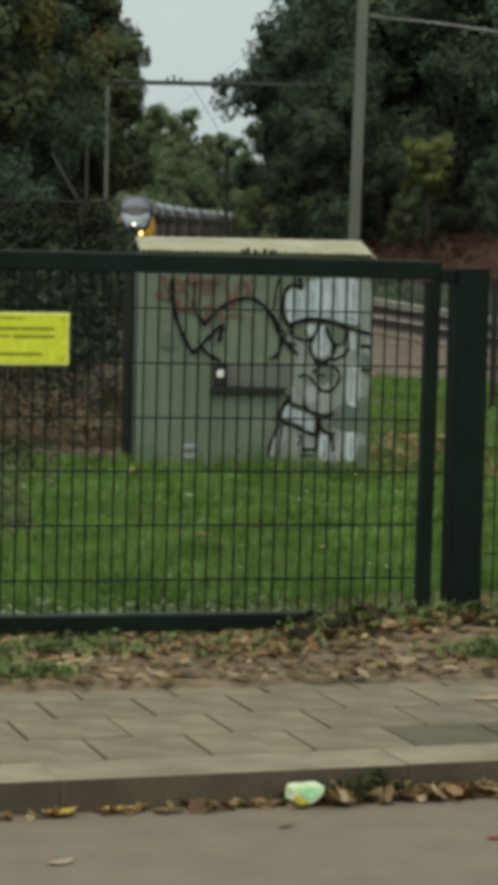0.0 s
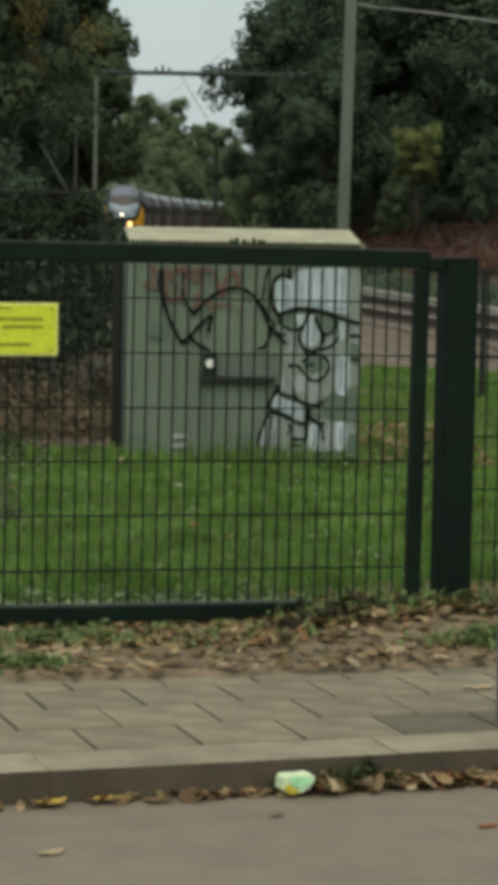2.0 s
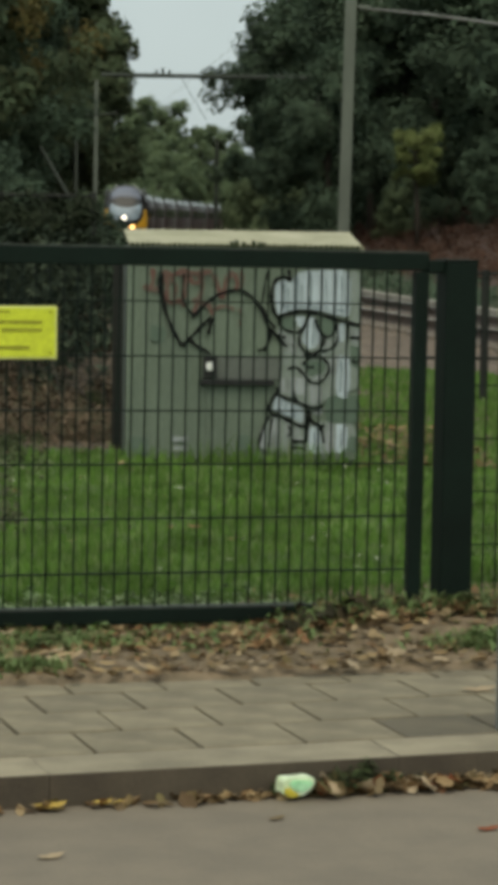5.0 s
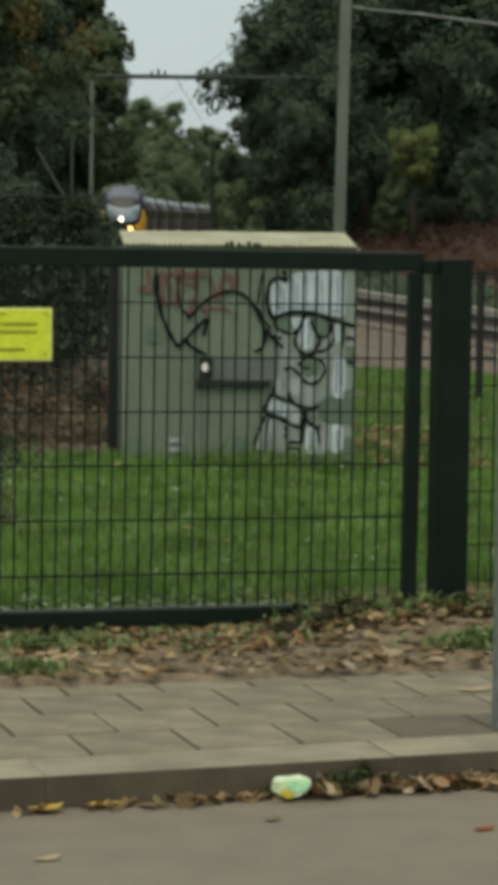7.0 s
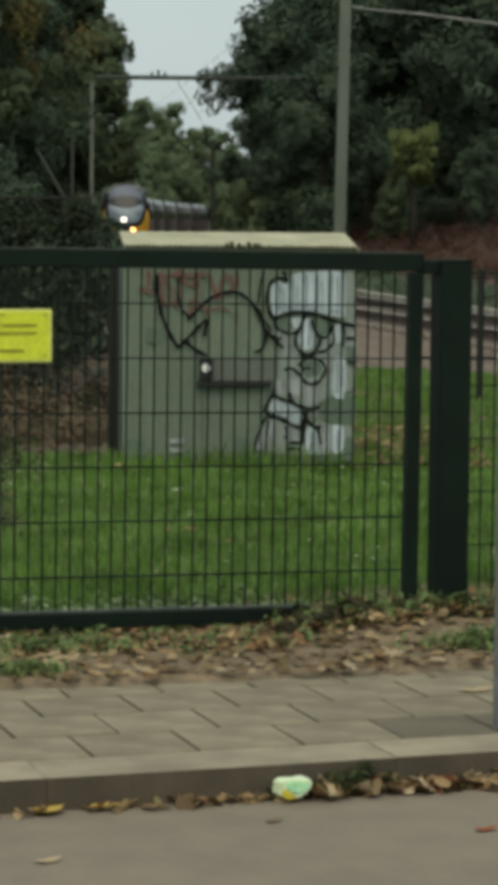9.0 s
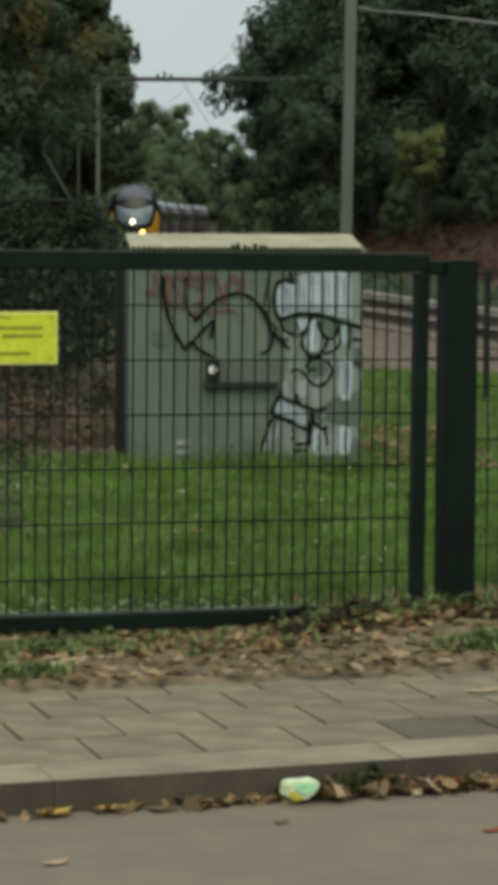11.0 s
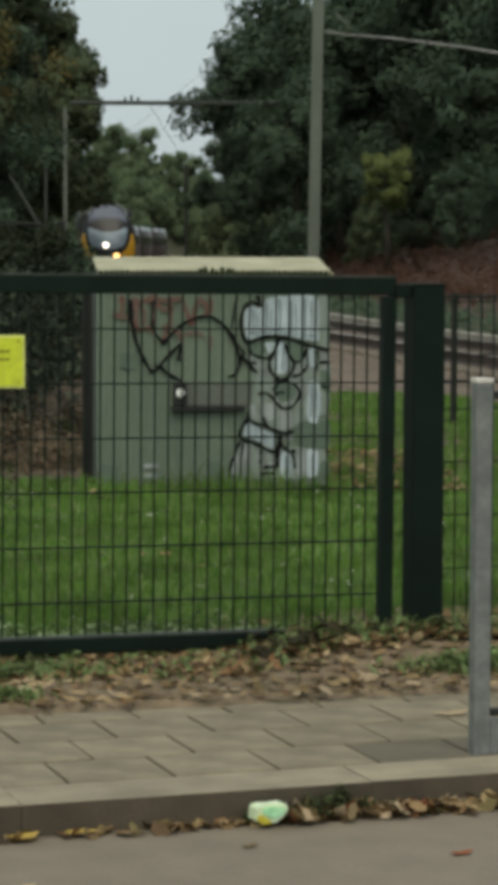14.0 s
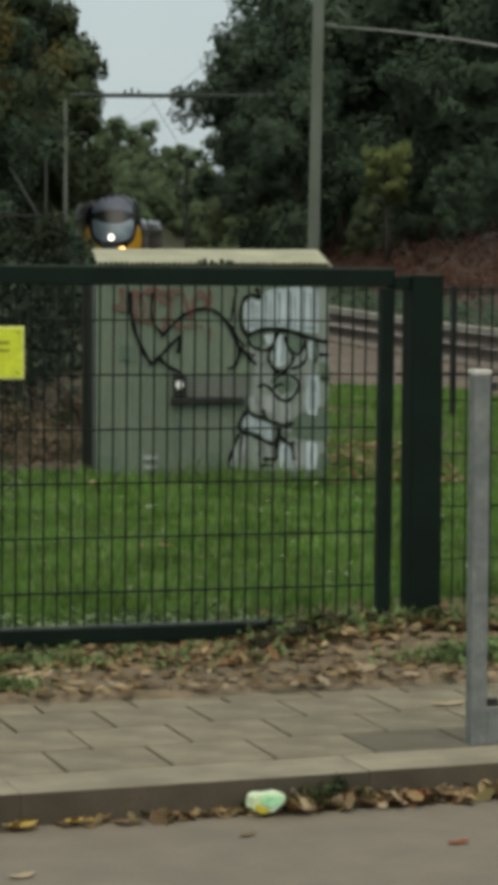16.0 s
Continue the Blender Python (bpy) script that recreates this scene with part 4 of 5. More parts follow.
def make_mast():
    base = spot(46, 1.83)
    z = ground_z(base.x, base.y)
    m = tagged(empty("overhead_line_mast", pose(base.x, base.y, z, 0, 0.9, 0)), "grey-green steel overhead line mast with a bracket arm", "mast")
    part("column", h_beam(bmesh.new(), (0, 0, -0.1), 8.2, 0.195, 0.03, radians(-16)), M_MAST, m)
    part("base_plate", boxed(-0.25, 0.25, -0.25, 0.25, -0.1, 0.06, 0.02), M_SLEEPER, m)
    r = RIGHT
    arm = [r * 0.32 + Vector((0, 0, 5.49)), r * 1.4 + Vector((0, 0, 5.42)), r * 2.6 + Vector((0, 0, 5.29)), r * 4.2 + Vector((0, 0, 5.05))]
    part("bracket_arm", tubed(arm, [0.016, 0.018, 0.024, 0.026], 8), M_WIRE, m, "pale steel bracket arm")
    part("insulator", tubed([r * 0.12 + Vector((0, 0, 5.51)), r * 0.33 + Vector((0, 0, 5.49))], [0.045, 0.05], 10), M_MAST, m)
    part("stay_rod", tubed([r * 0.30 + Vector((0, 0, 5.86)), r * 0.54 + Vector((0, 0, 5.62))], 0.02, 8), M_MAST, m)
    return m


make_mast()


def make_portal():
    d = 102
    a, b = spot(d, col_at(21.3, d)), spot(d, col_at(65.3, d))
    p = tagged(empty("line_portal", pose(a.x, a.y, 0)), "steel overhead line portal spanning the railway", "portal")
    off = b - a
    part("column", h_beam(bmesh.new(), (0, 0, -0.3), 7.2, 0.15, 0.02, radians(-16)), M_MAST, p)
    part("column", h_beam(bmesh.new(), (off.x, off.y, -0.3), 7.2, 0.16, 0.02, radians(-16)), M_MAST_DARK, p)
    part("cross_beam", tubed([Vector((0, 0, 7.1)) + off * 0.02, off * 0.99 + Vector((0, 0, 7.1))], 0.085, 8), M_MAST_DARK, p)
    for u, h in ((0.27, 0.12), (0.33, 0.12), (0.30, 0.2)):
        part("beam_fitting", tubed([off * u + Vector((0, 0, 7.15)), off * u + Vector((0, 0, 7.2 + h))], 0.05, 8), M_MAST_DARK, p)
    for u in (0.38,):
        part("drop_tube", tubed([off * u + Vector((0, 0, 7.05)), off * (u + 0.12) + Vector((0, 0, 5.4))], 0.012, 6), M_MAST_DARK, p)
    return p


make_portal()


def make_far_mast(px, d, top, w):
    a = spot(d, col_at(px, d))
    z = ground_z(a.x, a.y)
    m = tagged(empty("line_mast", pose(a.x, a.y, z)), "slim weathered steel line mast among the trees", "mast")
    part("column", h_beam(bmesh.new(), (0, 0, -0.2), top - z, w, 0.02, radians(-16)), M_MAST_DARK, m)
    part("cross_arm", tubed([(0, 0, top - z - 0.4), tuple(RIGHT * 1.6 + Vector((0, 0, top - z - 0.25)))], 0.04, 6), M_MAST_DARK, m)
    return m


make_far_mast(17.4, 100, 5.8, 0.11)
make_far_mast(45.4, 150, 6.4, 0.22)


def make_wires():
    for off, z in ((0.0, 5.4), (0.0, 6.5)):
        pts = []
        d = 60
        while d < 300:
            s = 0.35 * (1 - ((d % 60) / 30 - 1) ** 2) if z > 6 else 0
            pts.append(spot(d, track_lateral(d) + off, z - s))
            d += 6
        tagged(part("contact_wire", tubed(pts, 0.005, 5), M_MAST_DARK), "thin dark overhead wire above the track", "wire", group="overhead wires", kind="structure")


make_wires()


# ---- the dark fence behind the cabinet ----
def make_back_fence(d, px0, px1, pxs, top, name_label):
    a = spot(d, col_at(px0, d))
    f = tagged(empty("railway_fence", pose(a.x, a.y, 0)), name_label, "fence")
    end = spot(d, col_at(px1, d)) - a
    for px in pxs:
        o = spot(d, col_at(px, d)) - a
        z = ground_z(a.x + o.x, a.y + o.y)
        part("post", boxed(o.x - 0.022, o.x + 0.022, o.y - 0.022, o.y + 0.022, z - 0.1, top, 0.004), M_FENCE, f)
    for z in (top - 0.03, top - 0.75):
        part("rail", tubed([Vector((0, 0, z)), end + Vector((0, 0, z))], 0.016, 6), M_FENCE, f)
    return f


make_back_fence(22, -25, 21, (-22, -6, 2.2, 11, 21), 1.72, "dark overgrown railway fence with slim posts")
make_back_fence(22, 88, 130, (99.6, 115, 130), 1.12, "low dark railway fence with slim posts")


# ---- plants ----
def leaf_cloud(name, centres, radii, counts, size, material, parent=None, seed=0, flat=0.0):
    """Many small bent leaves round the given centres."""
    rng = np.random.default_rng(seed)
    verts, normals = [], []
    heart = np.mean([np.array(c) for c in centres], 0)
    reach = max(1e-3, np.mean([np.linalg.norm(np.array(c) - heart) for c in centres]))
    for c, r, k in zip(centres, radii, counts):
        c = np.array(c)
        v = rng.normal(size=(k, 3))
        v /= np.linalg.norm(v, axis=1)[:, None]
        p = c + v * (r * rng.uniform(0.25, 1.0, (k, 1)) ** 0.5)
        # leaves turn their upper side to the outside of their clump
        out = v * 0.8 + (c - heart) / reach * 0.5 + np.array((0, 0, 0.45 + flat)) + rng.normal(size=(k, 3)) * 0.12
        out /= np.linalg.norm(out, axis=1)[:, None]
        n = out + rng.normal(size=(k, 3)) * 0.38
        n /= np.linalg.norm(n, axis=1)[:, None]
        a = np.cross(n, rng.normal(size=(k, 3)))
        a /= np.linalg.norm(a, axis=1)[:, None]
        b = np.cross(n, a)
        s = size * rng.uniform(0.6, 1.4, (k, 1))
        quad = np.stack([p - a * s, p - b * s * 0.45 + n * s * 0.15, p + a * s, p + b * s * 0.45 + n * s * 0.15], 1)
        verts.append(quad.reshape(-1, 3))
        normals.append(np.repeat(out, 4, 0))
    verts, normals = np.concatenate(verts), np.concatenate(normals)
    faces = np.arange(len(verts)).reshape(-1, 4)
    me = bpy.data.meshes.new(name)
    me.vertices.add(len(verts)), me.loops.add(len(verts)), me.polygons.add(len(faces))
    me.vertices.foreach_set("co", verts.ravel())
    me.loops.foreach_set("vertex_index", faces.ravel())
    me.polygons.foreach_set("loop_start", np.arange(0, len(verts), 4))
    me.polygons.foreach_set("use_smooth", np.ones(len(faces), dtype=bool))
    me.update(calc_edges=True)
    me.normals_split_custom_set_from_vertices(normals)
    me.materials.append(material)
    ob = new(name, me)
    ob.parent = parent
    return ob


def make_tree(height, spread, low, clumps, leaf, material, seed, label, per=46):
    """A tapered trunk with limbs and a crown of many small leaves in uneven clumps."""
    rnd = random.Random(seed)
    t = tagged(empty("tree"), label, "tree", group="trees along the railway")
    bm = bmesh.new()
    lean = Vector((rnd.uniform(-0.4, 0.4), rnd.uniform(-0.4, 0.4), 0))
    tube(bm, [(0, 0, -0.4), lean * 0.3 + Vector((0, 0, height * 0.3)), lean * 0.8 + Vector((0, 0, height * 0.6)), lean + Vector((0, 0, height * 0.92))], [0.026 * height, 0.02 * height, 0.012 * height, 0.002 * height], 9)
    centres, radii = [], []
    limbs = 11
    for i in range(limbs):
        z = low + (height * 0.9 - low) * i / limbs
        a = i * 2.4 + rnd.uniform(-0.4, 0.4)
        reach = spread * (0.55 + 0.5 * math.sin(math.pi * min(1, (i + 1.5) / (limbs + 1)))) * rnd.uniform(0.75, 1.1)
        tip = Vector((math.cos(a) * reach, math.sin(a) * reach, z + reach * 0.35))
        root = Vector((0, 0, z - 0.1 * height * 0.3)) + lean * (z / height)
        mid = root.lerp(tip, 0.5) + Vector((0, 0, reach * 0.12))
        tube(bm, [root, mid, tip], [0.008 * height, 0.005 * height, 0.001 * height], 6)
        for k in range(clumps // limbs):
            u = rnd.uniform(0.25, 1.02)
            p = root.lerp(tip, u) + Vector((rnd.gauss(0, 1), rnd.gauss(0, 1), rnd.gauss(0, 0.8))) * spread * 0.17
            centres.append(p)
            radii.append(spread * rnd.uniform(0.12, 0.23))
    part("trunk", bm, M_BARK, t, smooth=True)
    leaf_cloud("crown", centres, radii, [per] * len(centres), leaf, material, t, seed)
    return t


def make_bush(radius, height, clumps, leaf, material, seed, label, per=40):
    rnd = random.Random(seed)
    b = tagged(empty("bush"), label, "bush", group="bushes along the railway")
    bm = bmesh.new()
    centres, radii = [], []
    for i in range(7):
        a = i * 0.9 + rnd.uniform(-0.3, 0.3)
        tip = Vector((math.cos(a) * radius * 0.6, math.sin(a) * radius * 0.6, height * rnd.uniform(0.5, 0.8)))
        tube(bm, [(0.1 * math.cos(a), 0.1 * math.sin(a), -0.2), tip * 0.5 + Vector((0, 0, 0.2)), tip], [0.035, 0.025, 0.008], 5)
    for i in range(clumps):
        a, u, z = rnd.uniform(0, 2 * math.pi), rnd.random() ** 0.5, rnd.random()
        r = radius * u * math.sqrt(max(0.05, 1 - (z * 0.95) ** 2))
        centres.append((math.cos(a) * r, math.sin(a) * r, 0.1 + z * height * rnd.uniform(0.8, 1.05)))
        radii.append(radius * rnd.uniform(0.13, 0.26))
    part("stem", bm, M_BARK, b)
    leaf_cloud("leaves", centres, radii, [per] * len(centres), leaf, material, b, seed)
    return b


def plant(base, px, d, scale=1.0, turn=0.0, first=[]):
    """A copy of a plant at a depth and sight line; each base itself takes the first place."""
    p = spot(d, col_at(px, d))
    m = pose(p.x, p.y, ground_z(p.x, p.y) - 0.05, 0, 0, turn)
    if base.name in first:
        ob = copy_thing(base, m)
    else:
        first.append(base.name)
        base.matrix_world = m
        ob = base
    ob.scale = (scale, scale, scale)
    return ob


oak = make_tree(13, 3.9, 2.2, 330, 0.15, M_LEAF_DARK, 11, "tall dark green oak tree beside the railway", 120)
ash = make_tree(12, 3.4, 3.3, 310, 0.15, M_LEAF_MIX, 12, "dark green tree with leaves turning brown", 120)
maple = make_tree(14, 4.2, 1.8, 340, 0.16, M_LEAF_DARK, 13, "broad dark green tree on the railway bank", 120)
heart = RIGHT * 1.7 - FWD * 2.8
patch_at = [heart + RIGHT * u + Vector((0, 0, z)) for u, z in ((-0.5, 8.0), (0.1, 7.7), (0.6, 7.4), (-0.2, 7.2), (0.9, 7.9), (0.4, 8.3), (-0.9, 7.5), (0.1, 6.4), (0.9, 6.1), (-0.6, 5.6))]
tagged(leaf_cloud("turning_branch", patch_at, [0.42] * 10, [70] * 10, 0.085, M_LEAF_AUTUMN, ash, 17), "orange-brown turning leaves", kind="stuff")
far_tree = make_tree(15, 4.4, 0.6, 300, 0.26, M_LEAF_FAR, 14, "distant lighter green tree beyond the bend, haze in its colour", 70)
bush_dark = make_bush(1.7, 2.8, 100, 0.07, M_LEAF_DARK, 21, "dense dark green bush on the bank", 80)
sapling = make_tree(5.0, 1.15, 2.6, 77, 0.07, M_LEAF_YELLOW, 25, "young yellow-green tree in front of dark woods", 80)
bush_far = make_bush(2.4, 4.0, 90, 0.13, M_LEAF_FAR, 23, "lighter green shrub growing beside the track, haze in its colour", 70)
bush_mid = make_bush(2.2, 4.0, 100, 0.10, M_LEAF_MID, 26, "grey-green shrub between the track and dark woods", 80)
bramble = make_bush(0.9, 1.0, 90, 0.04, M_LEAF_BROWN, 24, "brown bramble thicket with dry leaves", 50)

for px, d, s, a in ((9.5, 126, 1.25, 0), (15.5, 123, 0.98, 200), (0, 142, 1.3, 120), (-14, 62, 0.8, 70), (-34, 60, 1.1, 210), (-60, 64, 1.0, 20)):
    plant(ash, px, d, s, a)
for px, d, s, a in ((-9, 114, 1.2, 30), (5, 138, 1.1, 75), (-2, 150, 1.1, 160), (-18, 110, 1.2, 240), (7, 170, 0.9, 10), (10, 205, 0.9, 60), (2, 195, 1.2, 300), (-4, 66, 0.55, 120)):
    plant(oak, px, d, s, a)
for px, d, s, a in ((67.5, 99, 0.62, 130), (61.8, 142, 1.0, 40), (58.5, 178, 0.8, 110), (77, 130, 1.05, 10), (89, 126, 1.1, 80), (102, 112, 1.0, 170), (122, 90, 1.0, 260), (150, 86, 1.05, 20), (66, 165, 1.2, 200), (84, 150, 1.1, 300), (98, 130, 1.15, 120), (116, 120, 1.2, 90), (92, 170, 1.3, 30), (106, 160, 1.3, 250), (74, 190, 1.2, 130)):
    plant(maple, px, d, s, a)
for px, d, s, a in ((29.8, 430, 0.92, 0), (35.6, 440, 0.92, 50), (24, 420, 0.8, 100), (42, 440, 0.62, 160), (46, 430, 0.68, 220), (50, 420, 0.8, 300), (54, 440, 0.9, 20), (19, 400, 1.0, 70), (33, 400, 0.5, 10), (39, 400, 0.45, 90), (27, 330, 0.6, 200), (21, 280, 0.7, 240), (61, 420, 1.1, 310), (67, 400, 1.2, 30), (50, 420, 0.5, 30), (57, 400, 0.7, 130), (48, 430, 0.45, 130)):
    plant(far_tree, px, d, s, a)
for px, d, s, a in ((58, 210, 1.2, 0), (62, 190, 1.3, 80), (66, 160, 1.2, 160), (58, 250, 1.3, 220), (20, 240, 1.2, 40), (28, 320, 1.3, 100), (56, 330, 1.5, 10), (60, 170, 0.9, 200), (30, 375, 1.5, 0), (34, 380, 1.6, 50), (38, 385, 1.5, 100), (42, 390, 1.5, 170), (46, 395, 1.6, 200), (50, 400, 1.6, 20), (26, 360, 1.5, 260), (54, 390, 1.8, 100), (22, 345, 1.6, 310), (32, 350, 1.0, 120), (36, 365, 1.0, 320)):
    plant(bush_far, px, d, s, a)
for px, d, s, a in ((86, 122, 1.2, 0), (94, 112, 1.2, 60), (102, 104, 1.2, 130), (112, 98, 1.2, 200), (124, 92, 1.3, 250), (78, 134, 1.3, 30), (70, 146, 1.2, 10), (98, 124, 1.5, 70), (0, 44, 0.9, 0), (-10, 42, 1.0, 60), (4, 52, 0.8, 130), (-22, 40, 1.2, 80), (3, 72, 0.9, 210), (-5, 62, 1.2, 20), (5, 108, 0.9, 90), (7, 125, 0.9, 180), (9, 150, 1.0, 20), (-12, 70, 1.4, 50), (12, 190, 1.2, 250)):
    plant(bush_dark, px, d, s, a)
for px, d, s, a in ((57.5, 122, 1.15, 0), (62.5, 116, 1.05, 90), (53.5, 135, 0.95, 200), (84, 118, 0.7, 40), (66, 112, 0.7, 150)):
    plant(bush_mid, px, d, s, a)
plant(sapling, 86.0, 106, 1.05, 0)
plant(sapling, 90.5, 112, 0.85, 100)
# low bushes added to keep the gap beside the cabinet dark
for px, d, s, a in ((23.5, 38, 0.42, 0), (26, 43, 0.38, 90), (22, 34, 0.45, 200), (20, 30, 0.45, 300)):
    plant(bush_dark, px, d, s, a)
for px, d, s, a in ((3, 21.0, 0.42, 0), (12, 21.2, 0.4, 60), (19, 21.4, 0.38, 120), (-8, 21, 0.5, 200), (-22, 21, 0.8, 280)):
    plant(bramble, px, d, s, a)


def make_dead_branch():
    a, b = spot(60, col_at(10.2, 60), 3.15), spot(60, col_at(15.8, 60), 2.05)
    foot = spot(60, col_at(19, 60))
    pts = [a, a.lerp(b, 0.5), b, Vector((foot.x, foot.y, ground_z(foot.x, foot.y) - 0.1))]
    tagged(part("dead_branch", tubed(pts, [0.03, 0.045, 0.05, 0.06], 7), M_MAST_DARK), "pale bare branch leaning among the dark trees", "branch")


make_dead_branch()


def make_ivy():
    rnd = random.Random(8)
    centres, radii = [], []
    for i in range(420):
        px = rnd.uniform(-26, 20.5)
        d = rnd.uniform(21.2, 22.9)
        p = spot(d, col_at(px, d), rnd.uniform(0.3, 1.62))
        centres.append(p)
        radii.append(rnd.uniform(0.10, 0.2))
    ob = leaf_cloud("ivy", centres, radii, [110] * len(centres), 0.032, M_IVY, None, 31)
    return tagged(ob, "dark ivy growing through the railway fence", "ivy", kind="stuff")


make_ivy()


def make_grass():
    """Short lawn behind the gate: bent blades, denser near the camera."""
    rng = np.random.default_rng(41)
    verts, faces = [], []
    k = 90000
    d = 8.9 + (28 - 8.9) * rng.random(k) ** 1.5
    lat = (rng.random(k) * 2 - 1) * (0.6 + d * 0.135)
    for i in range(k):
        p = FWD * d[i] + RIGHT * lat[i]
        if p.y < 9.0 or (p.y < 9.25 and rng.random() < 0.5):
            continue
        off = lat[i] - track_lateral(d[i])
        if d[i] > 26.3 and off > -5.6 or d[i] > 16.55 + 0.9 * noise.noise((p.x * 1.7, p.y * 1.7, 9)) + 1.2 * min(0.0, lat[i] + 1.0) and lat[i] < -0.2:
            continue
        h = rng.uniform(0.02, 0.05) * (1.25 if noise.noise((p.x * 1.5, p.y * 1.5, 5)) > 0.1 else 0.85) * (1 + 0.02 * d[i])
        foot = (p - Vector((4.43, 15.285, 0))).dot(Vector((0.1736, 0.9848, 0)))
        if -0.35 < foot < 0.0 and abs(lat[i] + 0.1) < 1.0:
            h *= 1.0 + 1.6 * rng.random()
        w = rng.uniform(0.003, 0.006) * (0.6 + d[i] * 0.05)
        a, tilt = rng.uniform(-1.3, 1.3), rng.uniform(-0.7, 0.7)
        z = ground_z(p.x, p.y) - 0.004
        sx, sy, ux, uy = math.cos(a) * w, math.sin(a) * w, -math.sin(a) * h * tilt, math.cos(a) * h * tilt
        n = len(verts)
        verts += [(p.x - sx, p.y - sy, z), (p.x + sx, p.y + sy, z), (p.x + sx * 0.7 + ux * 0.4, p.y + sy * 0.7 + uy * 0.4, z + h * 0.6), (p.x - sx * 0.7 + ux * 0.4, p.y - sy * 0.7 + uy * 0.4, z + h * 0.6), (p.x + ux, p.y + uy, z + h)]
        faces += [(n, n + 1, n + 2, n + 3), (n + 3, n + 2, n + 4)]
    lawn = raw("lawn_grass", verts, faces, M_BLADE, None, True)
    ups = rng.normal(size=(len(verts), 3)) * 0.25 + np.array((-0.1, -0.35, 1.0))
    lawn.data.normals_split_custom_set_from_vertices(ups / np.linalg.norm(ups, axis=1)[:, None])
    return tagged(lawn, "short green lawn grass behind the gate", "grass", kind="stuff")


make_grass()


def flat_leaf(L, seed):
    """A curled fallen leaf with a pointed, lobed outline."""
    rnd = random.Random(seed)
    outline = [(-0.5, 0), (-0.3, 0.16), (-0.12, 0.24), (0.0, 0.17), (0.14, 0.25), (0.3, 0.15), (0.5, 0)]
    top = [(x, y * rnd.uniform(0.8, 1.2)) for x, y in outline]
    curl, fold = rnd.uniform(0.0, 0.25), rnd.uniform(0.02, 0.25)
    v = []
    for x, y in top:
        v.append((x * L, y * L, L * (curl * x * x * 2 + fold * y)))
    for x, y in top[1:-1][::-1]:
        v.append((x * L, -y * L, L * (curl * x * x * 2 + fold * y)))
    v += [(x * L, 0, L * curl * x * x * 2) for x, y in top[1:-1]]
    f = []
    # upper and lower halves meet on the midrib
    up, lo, mid = list(range(0, 7)), [6, 7, 8, 9, 10, 11, 0], [12, 13, 14, 15, 16]
    ribs = [0, *mid, 6]
    for i in range(6):
        f.append([q for q in dict.fromkeys((up[i], ribs[i], ribs[i + 1], up[i + 1]))])
        j = lo[::-1]
        f.append([q for q in dict.fromkeys((ribs[i], j[i], j[i + 1], ribs[i + 1]))])
    return v, f


def scatter_leaves(name, count, where, size, material, seed, label, tilt=10):
    rnd = random.Random(seed)
    shapes = [flat_leaf(1.0, s) for s in range(9)]
    verts, faces = [], []
    for i in range(count):
        x, y, z = where(rnd)
        L = rnd.uniform(*size)
        m = pose(x, y, z + 0.002 + L * 0.03, rnd.gauss(0, tilt), rnd.gauss(0, tilt), rnd.uniform(0, 360)) @ Matrix.Scale(L, 4)
        v, f = rnd.choice(shapes)
        n = len(verts)
        verts += [m @ Vector(p) for p in v]
        faces += [[n + q for q in g] for g in f]
    return tagged(raw(name, verts, faces, material), label, "leaves", kind="stuff")


def on_verge(rnd):
    y = 8.08 + 1.1 * rnd.random() ** 1.1
    x = rnd.uniform(0.2, 5.0)
    return x, y, ground_z(x, y) + 0.014


def on_gutter(rnd):
    x = rnd.uniform(0.3, 4.5) if rnd.random() < 0.55 else rnd.uniform(2.0, 4.5)
    return x, 6.80 + kerb_shift(x) - abs(rnd.gauss(0, 0.032)), ROAD_Z + 0.002


def on_lawn(rnd):
    x, y = rnd.uniform(1.0, 6.0), rnd.uniform(9.2, 15)
    return x, y, ground_z(x, y) + 0.05


def by_post(rnd):
    x, y = rnd.uniform(2.75, 4.2), 8.75 + abs(rnd.gauss(0, 0.2))
    return x, y, ground_z(x, y) + 0.02


scatter_leaves("verge_leaves", 2300, on_verge, (0.018, 0.072), M_FALLEN, 51, "brown and tan fallen leaves on the verge")
scatter_leaves("verge_leaves", 800, by_post, (0.03, 0.09), M_FALLEN, 52, "fallen leaves heaped against the gate post")


scatter_leaves("verge_leaves", 120, on_verge, (0.05, 0.10), M_FALLEN_PALE, 60, "pale curled dry leaves lying on the verge", 16)


def under_beam(rnd):
    x, y = rnd.uniform(0.6, 3.0), rnd.uniform(8.55, 9.2)
    return x, y, ground_z(x, y) + 0.016


def gutter_end(rnd):
    x = rnd.uniform(2.1, 3.6)
    return x, 6.79 + kerb_shift(x) - abs(rnd.gauss(0, 0.035)), ROAD_Z + 0.006 + rnd.uniform(0, 0.02)


scatter_leaves("verge_leaves", 650, under_beam, (0.03, 0.08), M_FALLEN, 57, "brown fallen leaves lying under the gate's beam", 22)


def beam_end(rnd):
    x = rnd.gauss(3.0, 0.16)
    y = 8.93 + rnd.gauss(0, 0.06) - 0.15 * max(0.0, 2.95 - x)
    return x, y, ground_z(x, y) + rnd.uniform(0.01, 0.05)


